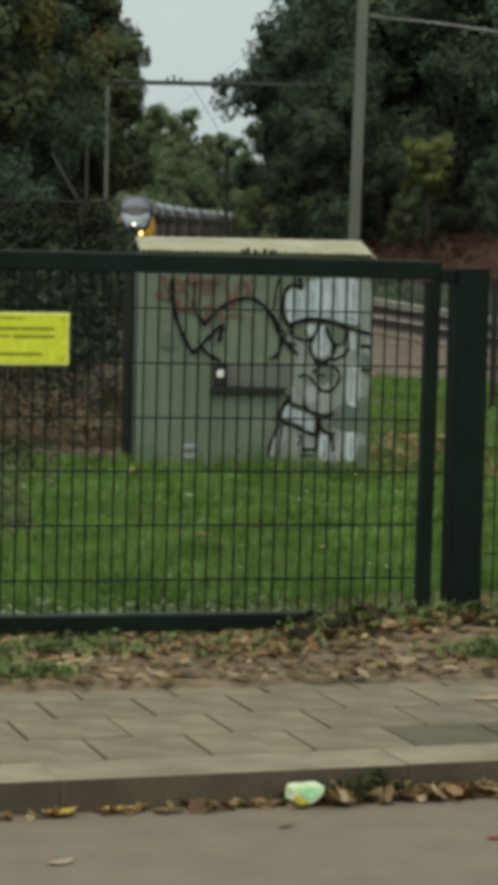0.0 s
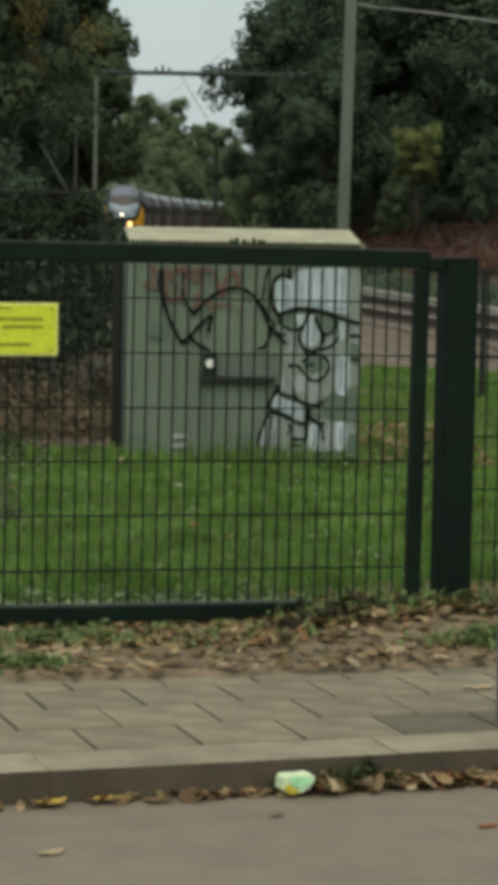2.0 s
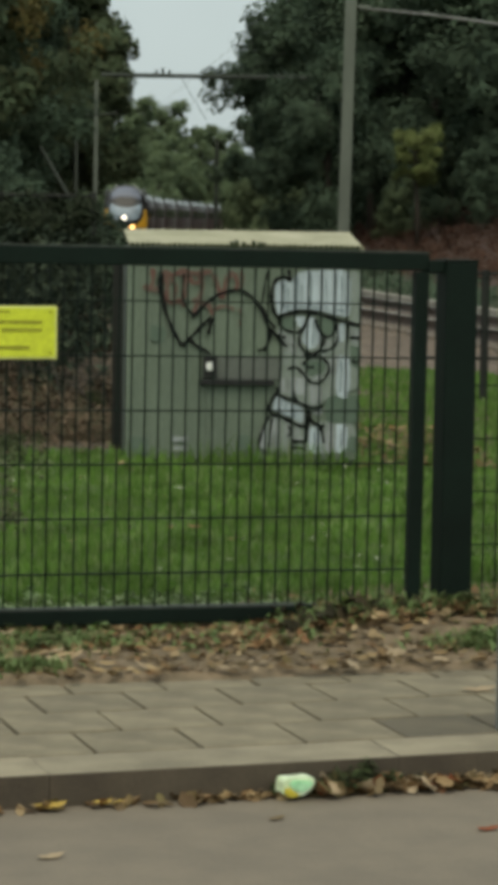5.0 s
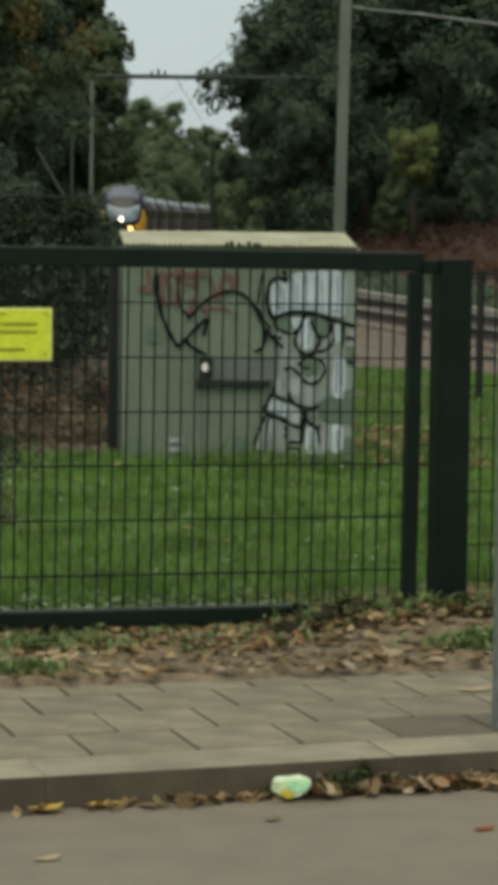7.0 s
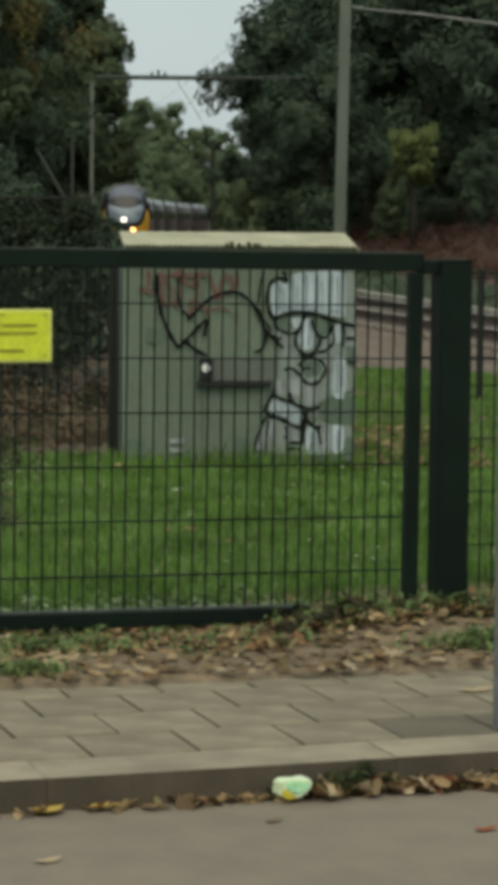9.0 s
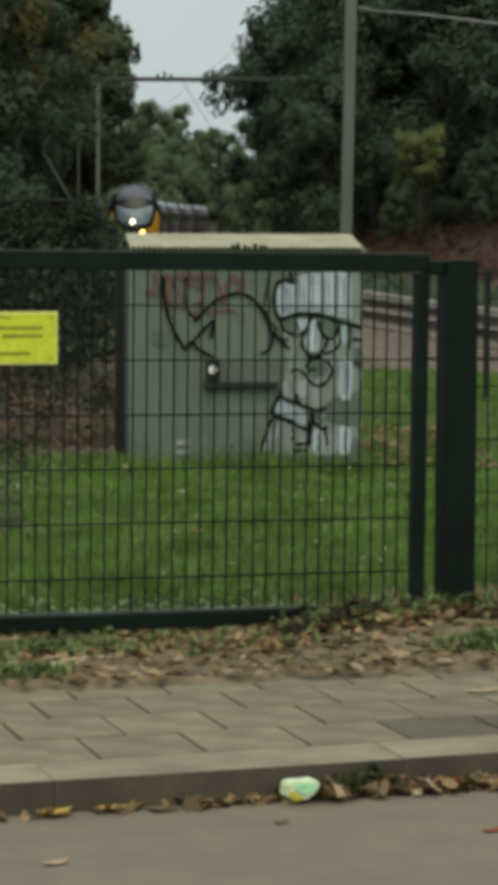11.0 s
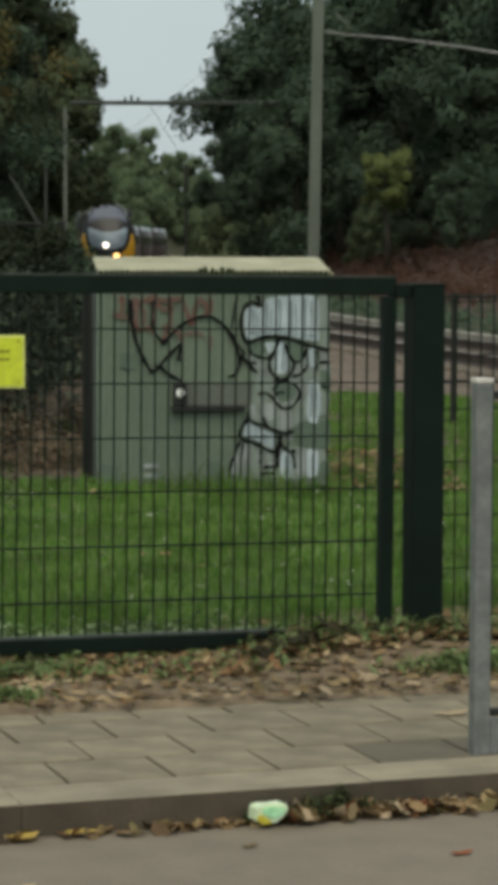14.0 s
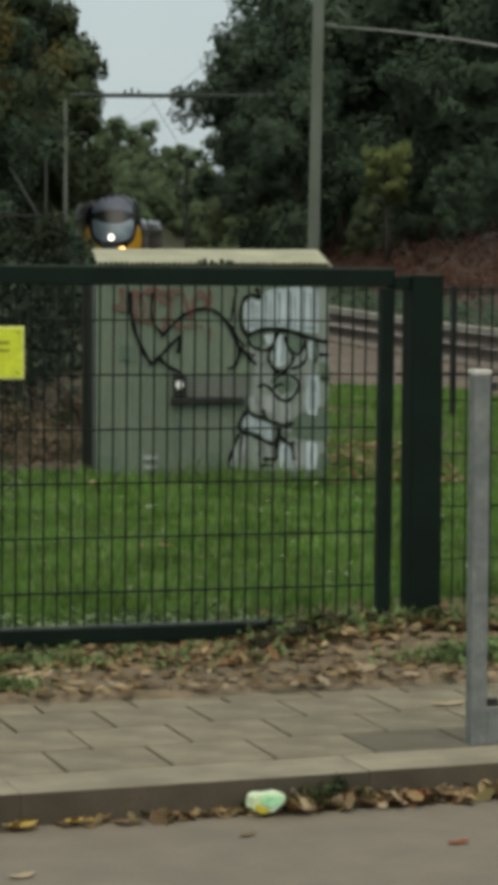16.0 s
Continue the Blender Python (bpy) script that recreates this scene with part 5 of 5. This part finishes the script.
scatter_leaves("verge_leaves", 90, beam_end, (0.04, 0.10), M_FALLEN_DARK, 68, "dark rotten leaves heaped where the gate's beam ends", 24)
scatter_leaves("gutter_leaves", 45, gutter_end, (0.05, 0.1), M_FALLEN_PALE, 65, "pale pinkish dry leaves heaped in the gutter", 28)
scatter_leaves("gutter_leaves", 12, gutter_end, (0.06, 0.1), M_FALLEN_RED, 66, "reddish leaves heaped in the gutter", 28)
scatter_leaves("gutter_leaves", 170, gutter_end, (0.045, 0.095), M_FALLEN, 58, "tan and brown leaves heaped in the gutter", 28)
scatter_leaves("gutter_leaves", 520, on_gutter, (0.035, 0.09), M_FALLEN, 53, "brown fallen leaves lying along the gutter", 24)
def beside_cabinet(rnd):
    p = spot(rnd.uniform(15.6, 18.6), rnd.uniform(0.75, 1.6))
    return p.x, p.y, ground_z(p.x, p.y) + 0.03


def behind_lawn(rnd):
    p = spot(rnd.uniform(15.9, 19.4), rnd.uniform(-2.6, -0.6))
    return p.x, p.y, ground_z(p.x, p.y) + 0.02


scatter_leaves("bank_litter", 650, beside_cabinet, (0.04, 0.08), M_FALLEN, 55, "brown leaf litter beside the cabinet")
scatter_leaves("bank_litter", 700, behind_lawn, (0.04, 0.09), M_LEAF_BROWN, 56, "dark leaf litter in front of the railway fence")
scatter_leaves("lawn_leaves", 26, on_lawn, (0.04, 0.07), M_FALLEN, 54, "a few fallen leaves on the lawn")



def make_weeds():
    """Tufts of grass and weeds in the leaf litter and the gutter, and clover along the gate's foot."""
    rnd = random.Random(61)
    verts, faces = [], []
    for x, y, sx, sy, k, tall in ((1.50, 8.34, 0.12, 0.07, 420, 0.035), (1.42, 8.62, 0.12, 0.08, 120, 0.03), (1.92, 8.74, 0.12, 0.06, 170, 0.04), (1.72, 8.3, 0.05, 0.03, 120, 0.04), (3.48, 8.42, 0.13, 0.05, 1100, 0.035), (3.7, 8.44, 0.10, 0.05, 500, 0.035), (3.1, 8.9, 0.2, 0.08, 110, 0.05), (3.55, 8.92, 0.3, 0.06, 260, 0.055), (2.55, 8.72, 0.3, 0.12, 90, 0.03)):
        for q in range(k):
            px, py = x + rnd.gauss(0, sx), y + rnd.gauss(0, sy)
            z = ground_z(px, py) + 0.008
            h, w, a, t = tall * rnd.uniform(0.4, 1.2), rnd.uniform(0.003, 0.009), rnd.uniform(-1.4, 1.4), rnd.uniform(-1.9, 1.9)
            cx, cy, ux, uy = math.cos(a) * w, math.sin(a) * w, -math.sin(a) * h * t, math.cos(a) * h * t
            n = len(verts)
            verts += [(px - cx, py - cy, z), (px + cx, py + cy, z), (px + cx + ux * 0.5, py + cy + uy * 0.5, z + h * 0.7), (px - cx + ux * 0.5, py - cy + uy * 0.5, z + h * 0.7), (px + ux * 1.2, py + uy * 1.2, z + h)]
            faces += [(n, n + 1, n + 2, n + 3), (n + 3, n + 2, n + 4)]
    tagged(raw("weeds", verts, faces, M_TUFT), "tufts of olive green grass in the leaf litter", "weeds", kind="stuff")
    spots = []
    for x, y, sx, sy, k in ((1.46, 8.40, 0.11, 0.07, 60), (1.72, 8.72, 0.12, 0.07, 40), (1.95, 8.84, 0.16, 0.05, 40), (2.35, 8.7, 0.3, 0.12, 16), (3.5, 8.44, 0.14, 0.05, 70), (3.4, 8.88, 0.3, 0.07, 50), (2.9, 8.95, 0.15, 0.06, 20)):
        for q in range(k):
            px, py = x + rnd.gauss(0, sx), y + rnd.gauss(0, sy)
            spots.append((px, py, ground_z(px, py) + rnd.uniform(0.015, 0.035)))
    broad = leaf_cloud("verge_weeds", spots, [0.035] * len(spots), [9] * len(spots), 0.016, M_TUFT, None, 64, flat=0.6)
    tagged(broad, "low broad-leaved green weeds among the fallen leaves", "weeds", kind="stuff")
    damp = []
    for q in range(75):
        px = rnd.gauss(2.34, 0.14)
        damp.append((px, 6.785 + kerb_shift(px) - abs(rnd.gauss(0, 0.012)), ROAD_Z + rnd.uniform(0.01, 0.085) * max(0.35, 1 - 5 * abs(px - 2.33))))
    gutter = leaf_cloud("gutter_weeds", damp, [0.02] * 75, [11] * 75, 0.011, M_GUTTER_WEED, None, 67, flat=0.2)
    tagged(gutter, "dark green weeds growing out of the gutter against the kerb", "weeds", kind="stuff")
    centres = [(rnd.uniform(0.9, 3.1), 9.12 + abs(rnd.gauss(0, 0.25)), 0.05) for q in range(430)]
    ob = leaf_cloud("clover", centres, [0.05] * 430, [10] * 430, 0.016, M_CLOVER, None, 63, flat=0.5)
    tagged(ob, "pale clover along the foot of the gate", "clover", kind="stuff")


make_weeds()


def make_undergrowth():
    """Dry stems and dark leaves on the slope before the fence, pale nettles at its foot."""
    rnd = random.Random(81)
    centres, radii, counts = [], [], []
    for q in range(330):
        p = spot(rnd.uniform(17.2, 19.5), rnd.uniform(-3.6, -0.75))
        centres.append((p.x, p.y, ground_z(p.x, p.y) + rnd.uniform(0.0, 0.16)))
        radii.append(rnd.uniform(0.06, 0.16))
        counts.append(26)
    tagged(leaf_cloud("undergrowth", centres, radii, [2 * k for k in counts], 0.024, M_LEAF_BROWN, None, 82, flat=0.3), "brown undergrowth and dead leaves before the fence", "undergrowth", kind="stuff")
    centres, radii, counts = [], [], []
    for q in range(420):
        d = rnd.uniform(11.6, 17.2)
        p = spot(d, col_at(4 - abs(rnd.gauss(0, 8)) + rnd.gauss(0, 4) + 1.2 * (d - 14.5), d))
        centres.append((p.x, p.y, ground_z(p.x, p.y) + rnd.uniform(0.02, 0.08)))
        radii.append(rnd.uniform(0.03, 0.07))
        counts.append(7)
    for q in range(16):
        p = spot(18.7, col_at(rnd.gauss(20.0, 1.3), 18.7))
        centres.append((p.x, p.y, ground_z(p.x, p.y) + rnd.uniform(0.05, 0.16)))
        radii.append(0.06)
        counts.append(16)
    tagged(leaf_cloud("nettles", centres, radii, counts, 0.022, M_NETTLE, None, 83, flat=0.4), "pale grey-green nettles at the lawn's edge", "nettles", kind="stuff")
    centres, radii = [], []
    for q in range(330):
        p = spot(rnd.uniform(19.2, 21.6), rnd.uniform(-3.2, -0.95))
        centres.append((p.x, p.y, ground_z(p.x, p.y) + rnd.uniform(0.02, 1.0)))
        radii.append(rnd.uniform(0.08, 0.18))
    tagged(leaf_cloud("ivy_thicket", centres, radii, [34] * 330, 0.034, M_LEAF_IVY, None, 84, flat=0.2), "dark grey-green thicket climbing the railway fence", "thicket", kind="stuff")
    twigs = bmesh.new()
    for q in range(60):
        p = spot(rnd.uniform(18.4, 22), rnd.uniform(-3.2, -0.8))
        z = ground_z(p.x, p.y)
        a = rnd.uniform(0, 6.28)
        tube(twigs, [(p.x, p.y, z), (p.x + 0.2 * math.cos(a), p.y + 0.2 * math.sin(a), z + 0.25), (p.x + 0.5 * math.cos(a), p.y + 0.5 * math.sin(a), z + rnd.uniform(0.3, 0.7))], [0.008, 0.007, 0.004], 5)
    tagged(part("twigs", twigs, M_BARK), "bare bramble stems arching before the fence", "twigs", kind="stuff")


make_undergrowth()


def make_bank_leaves():
    rnd = random.Random(91)
    centres, radii, counts = [], [], []
    for q in range(900):
        d = rnd.uniform(70, 150)
        p = spot(d, track_lateral(d) + rnd.uniform(6.2, 15))
        centres.append((p.x, p.y, ground_z(p.x, p.y) + rnd.uniform(0.0, 0.3)))
        radii.append(rnd.uniform(0.2, 0.6))
        counts.append(22)
    tagged(leaf_cloud("bank_leaves", centres, radii, [2 * k for k in counts], 0.065, M_LEAF_RUST, None, 92, flat=0.3), "rust brown fallen leaves and bracken on the bank", "leaves", kind="stuff")
    centres, radii, counts = [], [], []
    for q in range(500):
        d = rnd.uniform(42, 110)
        p = spot(d, track_lateral(d) + rnd.uniform(2.6, 6.5))
        centres.append((p.x, p.y, ground_z(p.x, p.y) + rnd.uniform(0.0, 0.2)))
        radii.append(rnd.uniform(0.15, 0.4))
        counts.append(20)
    tagged(leaf_cloud("trackside_weeds", centres, radii, counts, 0.07, M_LEAF_DARK, None, 93, flat=0.3), "low green weeds between the track and the bank", "weeds", kind="stuff")


make_bank_leaves()


def single_leaf(x, y, z, L, turn, material, seed, label):
    v, f = flat_leaf(L, seed)
    ob = raw("fallen_leaf", v, f, material)
    ob.matrix_world = pose(x, y, z, 2, -2, turn)
    return tagged(ob, label, "leaf", group="single fallen leaves")


single_leaf(1.44, 6.75, ROAD_Z + 0.014, 0.10, 10, M_FALLEN_YELLOW, 1, "yellow fallen leaf in the gutter")
single_leaf(1.60, 6.76, ROAD_Z + 0.014, 0.09, -5, M_FALLEN_YELLOW, 2, "yellow fallen leaf in the gutter")
single_leaf(1.335, 6.25, ROAD_Z + 0.002, 0.08, 15, M_FALLEN_PALE, 3, "pale dry leaf on the asphalt")
single_leaf(2.006, 6.524, ROAD_Z + 0.002, 0.06, 20, M_FALLEN, 4, "brown leaf on the asphalt")
single_leaf(2.56, 6.77, ROAD_Z + 0.02, 0.11, 35, M_FALLEN_RED, 5, "reddish leaf in the gutter")
single_leaf(2.518, 6.291, ROAD_Z + 0.002, 0.07, 5, M_FALLEN_RED, 6, "dark red leaf on the asphalt")
single_leaf(3.05, 7.733, 0.008, 0.13, 2, M_FALLEN_PALE, 7, "pale dry leaf on the pavement")
single_leaf(2.88, 9.70, 0.055, 0.085, 60, M_FALLEN_RUSSET, 8, "russet curled leaf lying on the lawn")
single_leaf(2.84, 9.72, 0.05, 0.06, -30, M_FALLEN_PALE, 9, "pale dry leaf lying on the lawn")
single_leaf(3.41, 10.92, 0.06, 0.07, 10, M_FALLEN_WHITE, 10, "whitish dry leaf lying on the lawn")
single_leaf(3.46, 10.86, 0.055, 0.10, 40, M_FALLEN_DARK, 11, "dark rotten leaf lying on the lawn")
single_leaf(3.34, 10.84, 0.055, 0.08, -20, M_FALLEN_DARK, 12, "dark rotten leaf lying on the lawn")
single_leaf(3.02, 10.57, 0.06, 0.06, 100, M_FALLEN_WHITE, 13, "whitish dry leaf lying on the lawn")
single_leaf(3.74, 11.26, 0.06, 0.07, 15, M_FALLEN_WHITE, 14, "whitish dry leaf lying on the lawn")
single_leaf(3.55, 13.46, 0.06, 0.09, 70, M_FALLEN_WHITE, 15, "whitish dry leaf lying on the lawn")


def on_whole_lawn(rnd):
    d = rnd.uniform(9.6, 15.5)
    p = spot(d, rnd.uniform(-1.4, 1.3))
    return p.x, max(p.y, 9.2), ground_z(p.x, p.y) + 0.045


scatter_leaves("clover_heads", 110, on_whole_lawn, (0.012, 0.03), M_FALLEN_WHITE, 59, "small whitish clover heads dotted over the lawn", 30)

# ---- the train ----
CAR_L = 20.6


def nose_y(x, z):
    """How far the nose lies back at a place of its front view."""
    back = 0.55 * (abs(x) / 1.44) ** 2.6
    return -(back + 1.5 * max(0, (z - 1.1) / 2.65) ** 1.9)


def outline(n=40, hw=1.44, z0=0.35, z1=3.55, up=0.52, crown=0.7):
    """The car's cross-section: straight sides, rounded roof."""
    pts = []
    cz, hz = (z0 + z1) / 2, (z1 - z0) / 2
    for k in range(n):
        a = 2 * math.pi * k / n
        c, s = math.cos(a), math.sin(a)
        e = up if s > 0 else 0.22
        pts.append((hw * math.copysign(abs(c) ** e, c), cz + hz * math.copysign(abs(s) ** (crown if s > 0 else 0.25), s)))
    return pts


def nose_patch(name, pts, proud, material, parent, label="", smooth_it=True):
    """A patch of the nose's skin inside an outline, standing a little proud of it."""
    bm = bmesh.new()
    cx, cz = sum(p[0] for p in pts) / len(pts), sum(p[1] for p in pts) / len(pts)
    rings = []
    for u in (1.0, 0.8, 0.6, 0.4, 0.2):
        ring = []
        for x, z in pts:
            xx, zz = cx + (x - cx) * u, cz + (z - cz) * u
            ring.append(bm.verts.new((xx, nose_y(xx, zz) + proud, zz)))
        rings.append(ring)
    n = len(pts)
    for a, b in zip(rings, rings[1:]):
        for k in range(n):
            bm.faces.new((a[k], a[(k + 1) % n], b[(k + 1) % n], b[k]))
    bm.faces.new(rings[-1])
    bmesh.ops.recalc_face_normals(bm, faces=bm.faces)
    return part(name, bm, material, parent, label, smooth_it)


def oval(cx, cz, rx, rz, e=0.8, n=32):
    return [(cx + rx * math.copysign(abs(math.cos(a)) ** e, math.cos(a)), cz + rz * math.copysign(abs(math.sin(a)) ** e, math.sin(a))) for a in (2 * math.pi * k / n for k in range(n))]


def make_car(front):
    """A rail car; y points ahead, the origin lies on the rails in its middle."""
    c = tagged(empty("train_car"), "dark rail car with a grey curved roof" if not front else "leading rail car with a yellow and black rounded nose", "train", group="cars of the train")
    h = CAR_L / 2
    nose_at = h if front else h - 0.2
    sect = outline()
    bm = bmesh.new()
    rings = []
    front_sect = outline(hw=1.38, z1=3.72, up=0.95, crown=0.97)
    if front:
        rings.append([bm.verts.new((x, nose_at + nose_y(x, z), z)) for x, z in front_sect])
        rings.append([bm.verts.new((x, nose_at - 2.6, z)) for x, z in front_sect])
        rings.append([bm.verts.new((x, nose_at - 6.0, z)) for x, z in sect])
    else:
        rings.append([bm.verts.new((x * 0.96, nose_at, z)) for x, z in sect])
    rings.append([bm.verts.new((x, -h + 0.5, z)) for x, z in sect])
    rings.append([bm.verts.new((x * 0.96, -h + 0.2, z)) for x, z in sect])
    n = len(sect)
    for a, b in zip(rings, rings[1:]):
        for k in range(n):
            f = bm.faces.new((a[k], a[(k + 1) % n], b[(k + 1) % n], b[k]))
            zc = sum(v.co.z for v in f.verts) / 4
            f.material_index = 1 if zc > 3.0 else 0
            f.smooth = True
            if front and a is rings[0] and zc < 2.3:
                f.material_index = 2
    bm.faces.new(rings[-1][::-1])
    if not front:
        bm.faces.new(rings[0])
    bmesh.ops.recalc_face_normals(bm, faces=bm.faces)
    part("body", bm, [M_TRAIN_SIDE, M_TRAIN_ROOF, M_TRAIN_YELLOW], c)
    for side in (-1, 1):
        for k in range(6):
            y0 = -h + 1.6 + k * 2.9
            part("side_window", boxed(side * 1.437 - 0.012, side * 1.437 + 0.012, y0, y0 + 2.0, 1.75, 2.55, 0.004), M_WINDOW, c)
        # added strips that put the sky's sheen on the roof sides into colour
        for k in range(2):
            y0 = -h + 2.0 + k * 8.6
            bm = bmesh.new()
            box(bm, -0.02, 0.02, y0, y0 + 6.4, -0.24, 0.24, 0.01)
            bmesh.ops.transform(bm, matrix=pose(side * 1.27, 0, 3.34, 0, -side * 28, 0), verts=bm.verts)
            part("roof_sheen_strip", bm, M_TRAIN_SHINE, c, "pale strip, sky sheen on the roof side in its colour")
    for y0 in (-h + 3.0, h - 4.2):
        part("bogie", boxed(-1.1, 1.1, y0 - 1.3, y0 + 1.3, 0.32, 0.62, 0.05), M_TRAIN_BLACK, c)
        for yy in (-0.9, 0.9):
            for side in (-0.75, 0.75):
                part("wheel", tubed([(side - 0.06, y0 + yy, 0.43), (side + 0.06, y0 + yy, 0.43)], 0.43, 18), M_RAIL, c)
    if front:
        skin = nose_patch("nose", front_sect, 0.0, M_TRAIN_BLACK, c, "black painted nose")
        skin.location.y = nose_at
        for s in (-1, 1):
            cheek = nose_patch("cheek", [(s * x, z) for x, z in ((1.20, 2.25), (1.30, 2.05), (1.38, 1.75), (1.39, 1.4), (1.34, 0.9), (1.1, 0.6), (0.5, 0.55), (0.3, 0.9), (0.62, 1.14), (0.98, 1.42), (1.14, 1.8))], 0.03, M_TRAIN_YELLOW, c, "yellow painted cheek")
            cheek.location.y = nose_at
        mask = nose_patch("mask", oval(0, 2.45, 1.13, 1.20, 0.85), 0.02, M_TRAIN_BLACK, c, "black front mask")
        dome = nose_patch("dome", [(-1.0, 2.78), (1.0, 2.78), (0.96, 2.97), (0.86, 3.22), (0.68, 3.44), (0.40, 3.57), (0, 3.61), (-0.40, 3.57), (-0.68, 3.44), (-0.86, 3.22), (-0.96, 2.97)], 0.08, M_TRAIN_DOME, c, "blue-grey upper front")
        glass = nose_patch("windscreen", [(-1.0, 2.48), (1.0, 2.48), (1.0, 2.1), (0.94, 1.8), (0.80, 1.56), (0.48, 1.42), (0, 1.38), (-0.48, 1.42), (-0.80, 1.56), (-0.94, 1.8), (-1.0, 2.1)], 0.10, M_TRAIN_GLASS, c, "windscreen with a pale sky reflection in its colour")
        apron = nose_patch("apron", oval(0, 0.72, 0.95, 0.4, 0.5), 0.03, M_TRAIN_BLACK, c, "black lower apron")
        for ob in (mask, dome, glass, apron):
            ob.location.y = nose_at
        for s in (-1, 1):
            bm = bmesh.new()
            tube(bm, [(s * 1.0, nose_at + nose_y(1.0, 3.0) + 0.10, 3.08), (s * 0.86, nose_at + nose_y(0.82, 3.4) + 0.10, 3.40), (s * 0.5, nose_at + nose_y(0.45, 3.66) + 0.10, 3.66)], 0.05, 6)
            part("roof_edge", bm, M_TRAIN_SHINE, c, "pale edge of the upper front")
        part("headlight", tubed([(0.12, nose_at + nose_y(0, 1.6) + 0.09, 1.60), (0.12, nose_at + nose_y(0, 1.6) + 0.16, 1.60)], 0.125, 14), M_LAMP_WHITE, c, "white headlight, lit")
        part("headlight", tubed([(-0.43, nose_at + nose_y(0.43, 1.1) + 0.02, 1.03), (-0.43, nose_at + nose_y(0.43, 1.1) + 0.20, 1.03)], 0.14, 14), M_LAMP_WARM, c, "warm headlight, lit")
        part("headlight", tubed([(0.52, nose_at + nose_y(0.52, 0.95) + 0.02, 0.98), (0.52, nose_at + nose_y(0.52, 0.95) + 0.08, 0.98)], 0.15, 14), M_WINDOW, c, "dark headlight")
        part("coupler", boxed(-0.2, 0.2, nose_at - 0.3, nose_at + 0.35, 0.55, 0.85, 0.04), M_TRAIN_BLACK, c)
    return c


lead_car = make_car(True)
middle_car = make_car(False)
TRAIN = [lead_car, middle_car] + [copy_thing(middle_car, Matrix()) for i in range(6)]

# the track's course by length, from the near end outward
COURSE = [(spot(d, track_lateral(d)), d) for d in np.arange(20, 430, 0.5)]


def along_track(depth_front, back):
    """The place on the track that lies that many metres behind the front's depth."""
    i = min(range(len(COURSE)), key=lambda k: abs(COURSE[k][1] - depth_front))
    left = back
    while left > 0 and i < len(COURSE) - 2:
        step = (COURSE[i + 1][0] - COURSE[i][0]).length
        if left <= step:
            return COURSE[i][0].lerp(COURSE[i + 1][0], left / step)
        left -= step
        i += 1
    return COURSE[i][0]


def front_depth(t):
    """Depth of the train's front: it rolls in at a steady, slow pace."""
    for (t0, d0), (t1, d1) in zip(FRONT, FRONT[1:]):
        if t <= t1:
            return d0 + (d1 - d0) * (t - t0) / (t1 - t0)
    return FRONT[-1][1]


FRONT = [(0, 186.0), (4.5, 167.0), (9.0, 150.0), (11.5, 141.5), (14.5, 131.0), (16.0, 125.5)]

# ---- paving pieces ----
PITCH, ROW_Y = 0.3125, (7.06, 7.365, 7.665, 7.965, 8.265)


def make_paving():
    me = mesh_of("paving_tile", boxed(0.006, PITCH - 0.006, 0.004, 0.295, -0.05, 0.0, 0.005), M_TILE)
    dark = mesh_of("paving_tile", boxed(0.006, PITCH - 0.006, 0.004, 0.295, -0.05, 0.0, 0.005), M_TILE_DARK)
    rnd = random.Random(71)
    for j in range(4):
        for i in range(-24, 40):
            x = 1.636 + (i - 0) * PITCH + (0.155 if j % 2 else 0)
            is_dark = j == 0 and 2.55 < x < 3.3
            ob = new("paving_tile", dark if is_dark else me)
            ob.parent = pavement
            ob.location = (x, ROW_Y[j] + 0.001, rnd.uniform(-0.003, 0.002))
            ob.rotation_euler = (rnd.gauss(0, 0.004), rnd.gauss(0, 0.004), rnd.gauss(0, 0.004))
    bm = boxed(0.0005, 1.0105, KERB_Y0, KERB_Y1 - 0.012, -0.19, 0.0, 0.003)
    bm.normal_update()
    # front and end faces take the darker colour that holds shade and grime
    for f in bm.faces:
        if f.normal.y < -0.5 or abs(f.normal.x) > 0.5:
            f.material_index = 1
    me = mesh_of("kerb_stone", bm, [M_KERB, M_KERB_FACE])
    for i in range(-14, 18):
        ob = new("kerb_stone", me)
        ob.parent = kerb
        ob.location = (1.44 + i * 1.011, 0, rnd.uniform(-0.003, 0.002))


make_paving()


def motions():
    for k, car in enumerate(TRAIN):
        rows = []
        for t in np.arange(0, 16.01, 1.0):
            d = front_depth(float(t))
            a, b = along_track(d, k * CAR_L + 2.5), along_track(d, k * CAR_L + CAR_L - 2.5)
            mid = (a + b) / 2
            ahead = a - b
            rows.append((float(t), pose(mid.x, mid.y, RAIL_Z, 0, 0, math.degrees(math.atan2(-ahead.x, ahead.y)))))
        walk(car, rows)


motions()
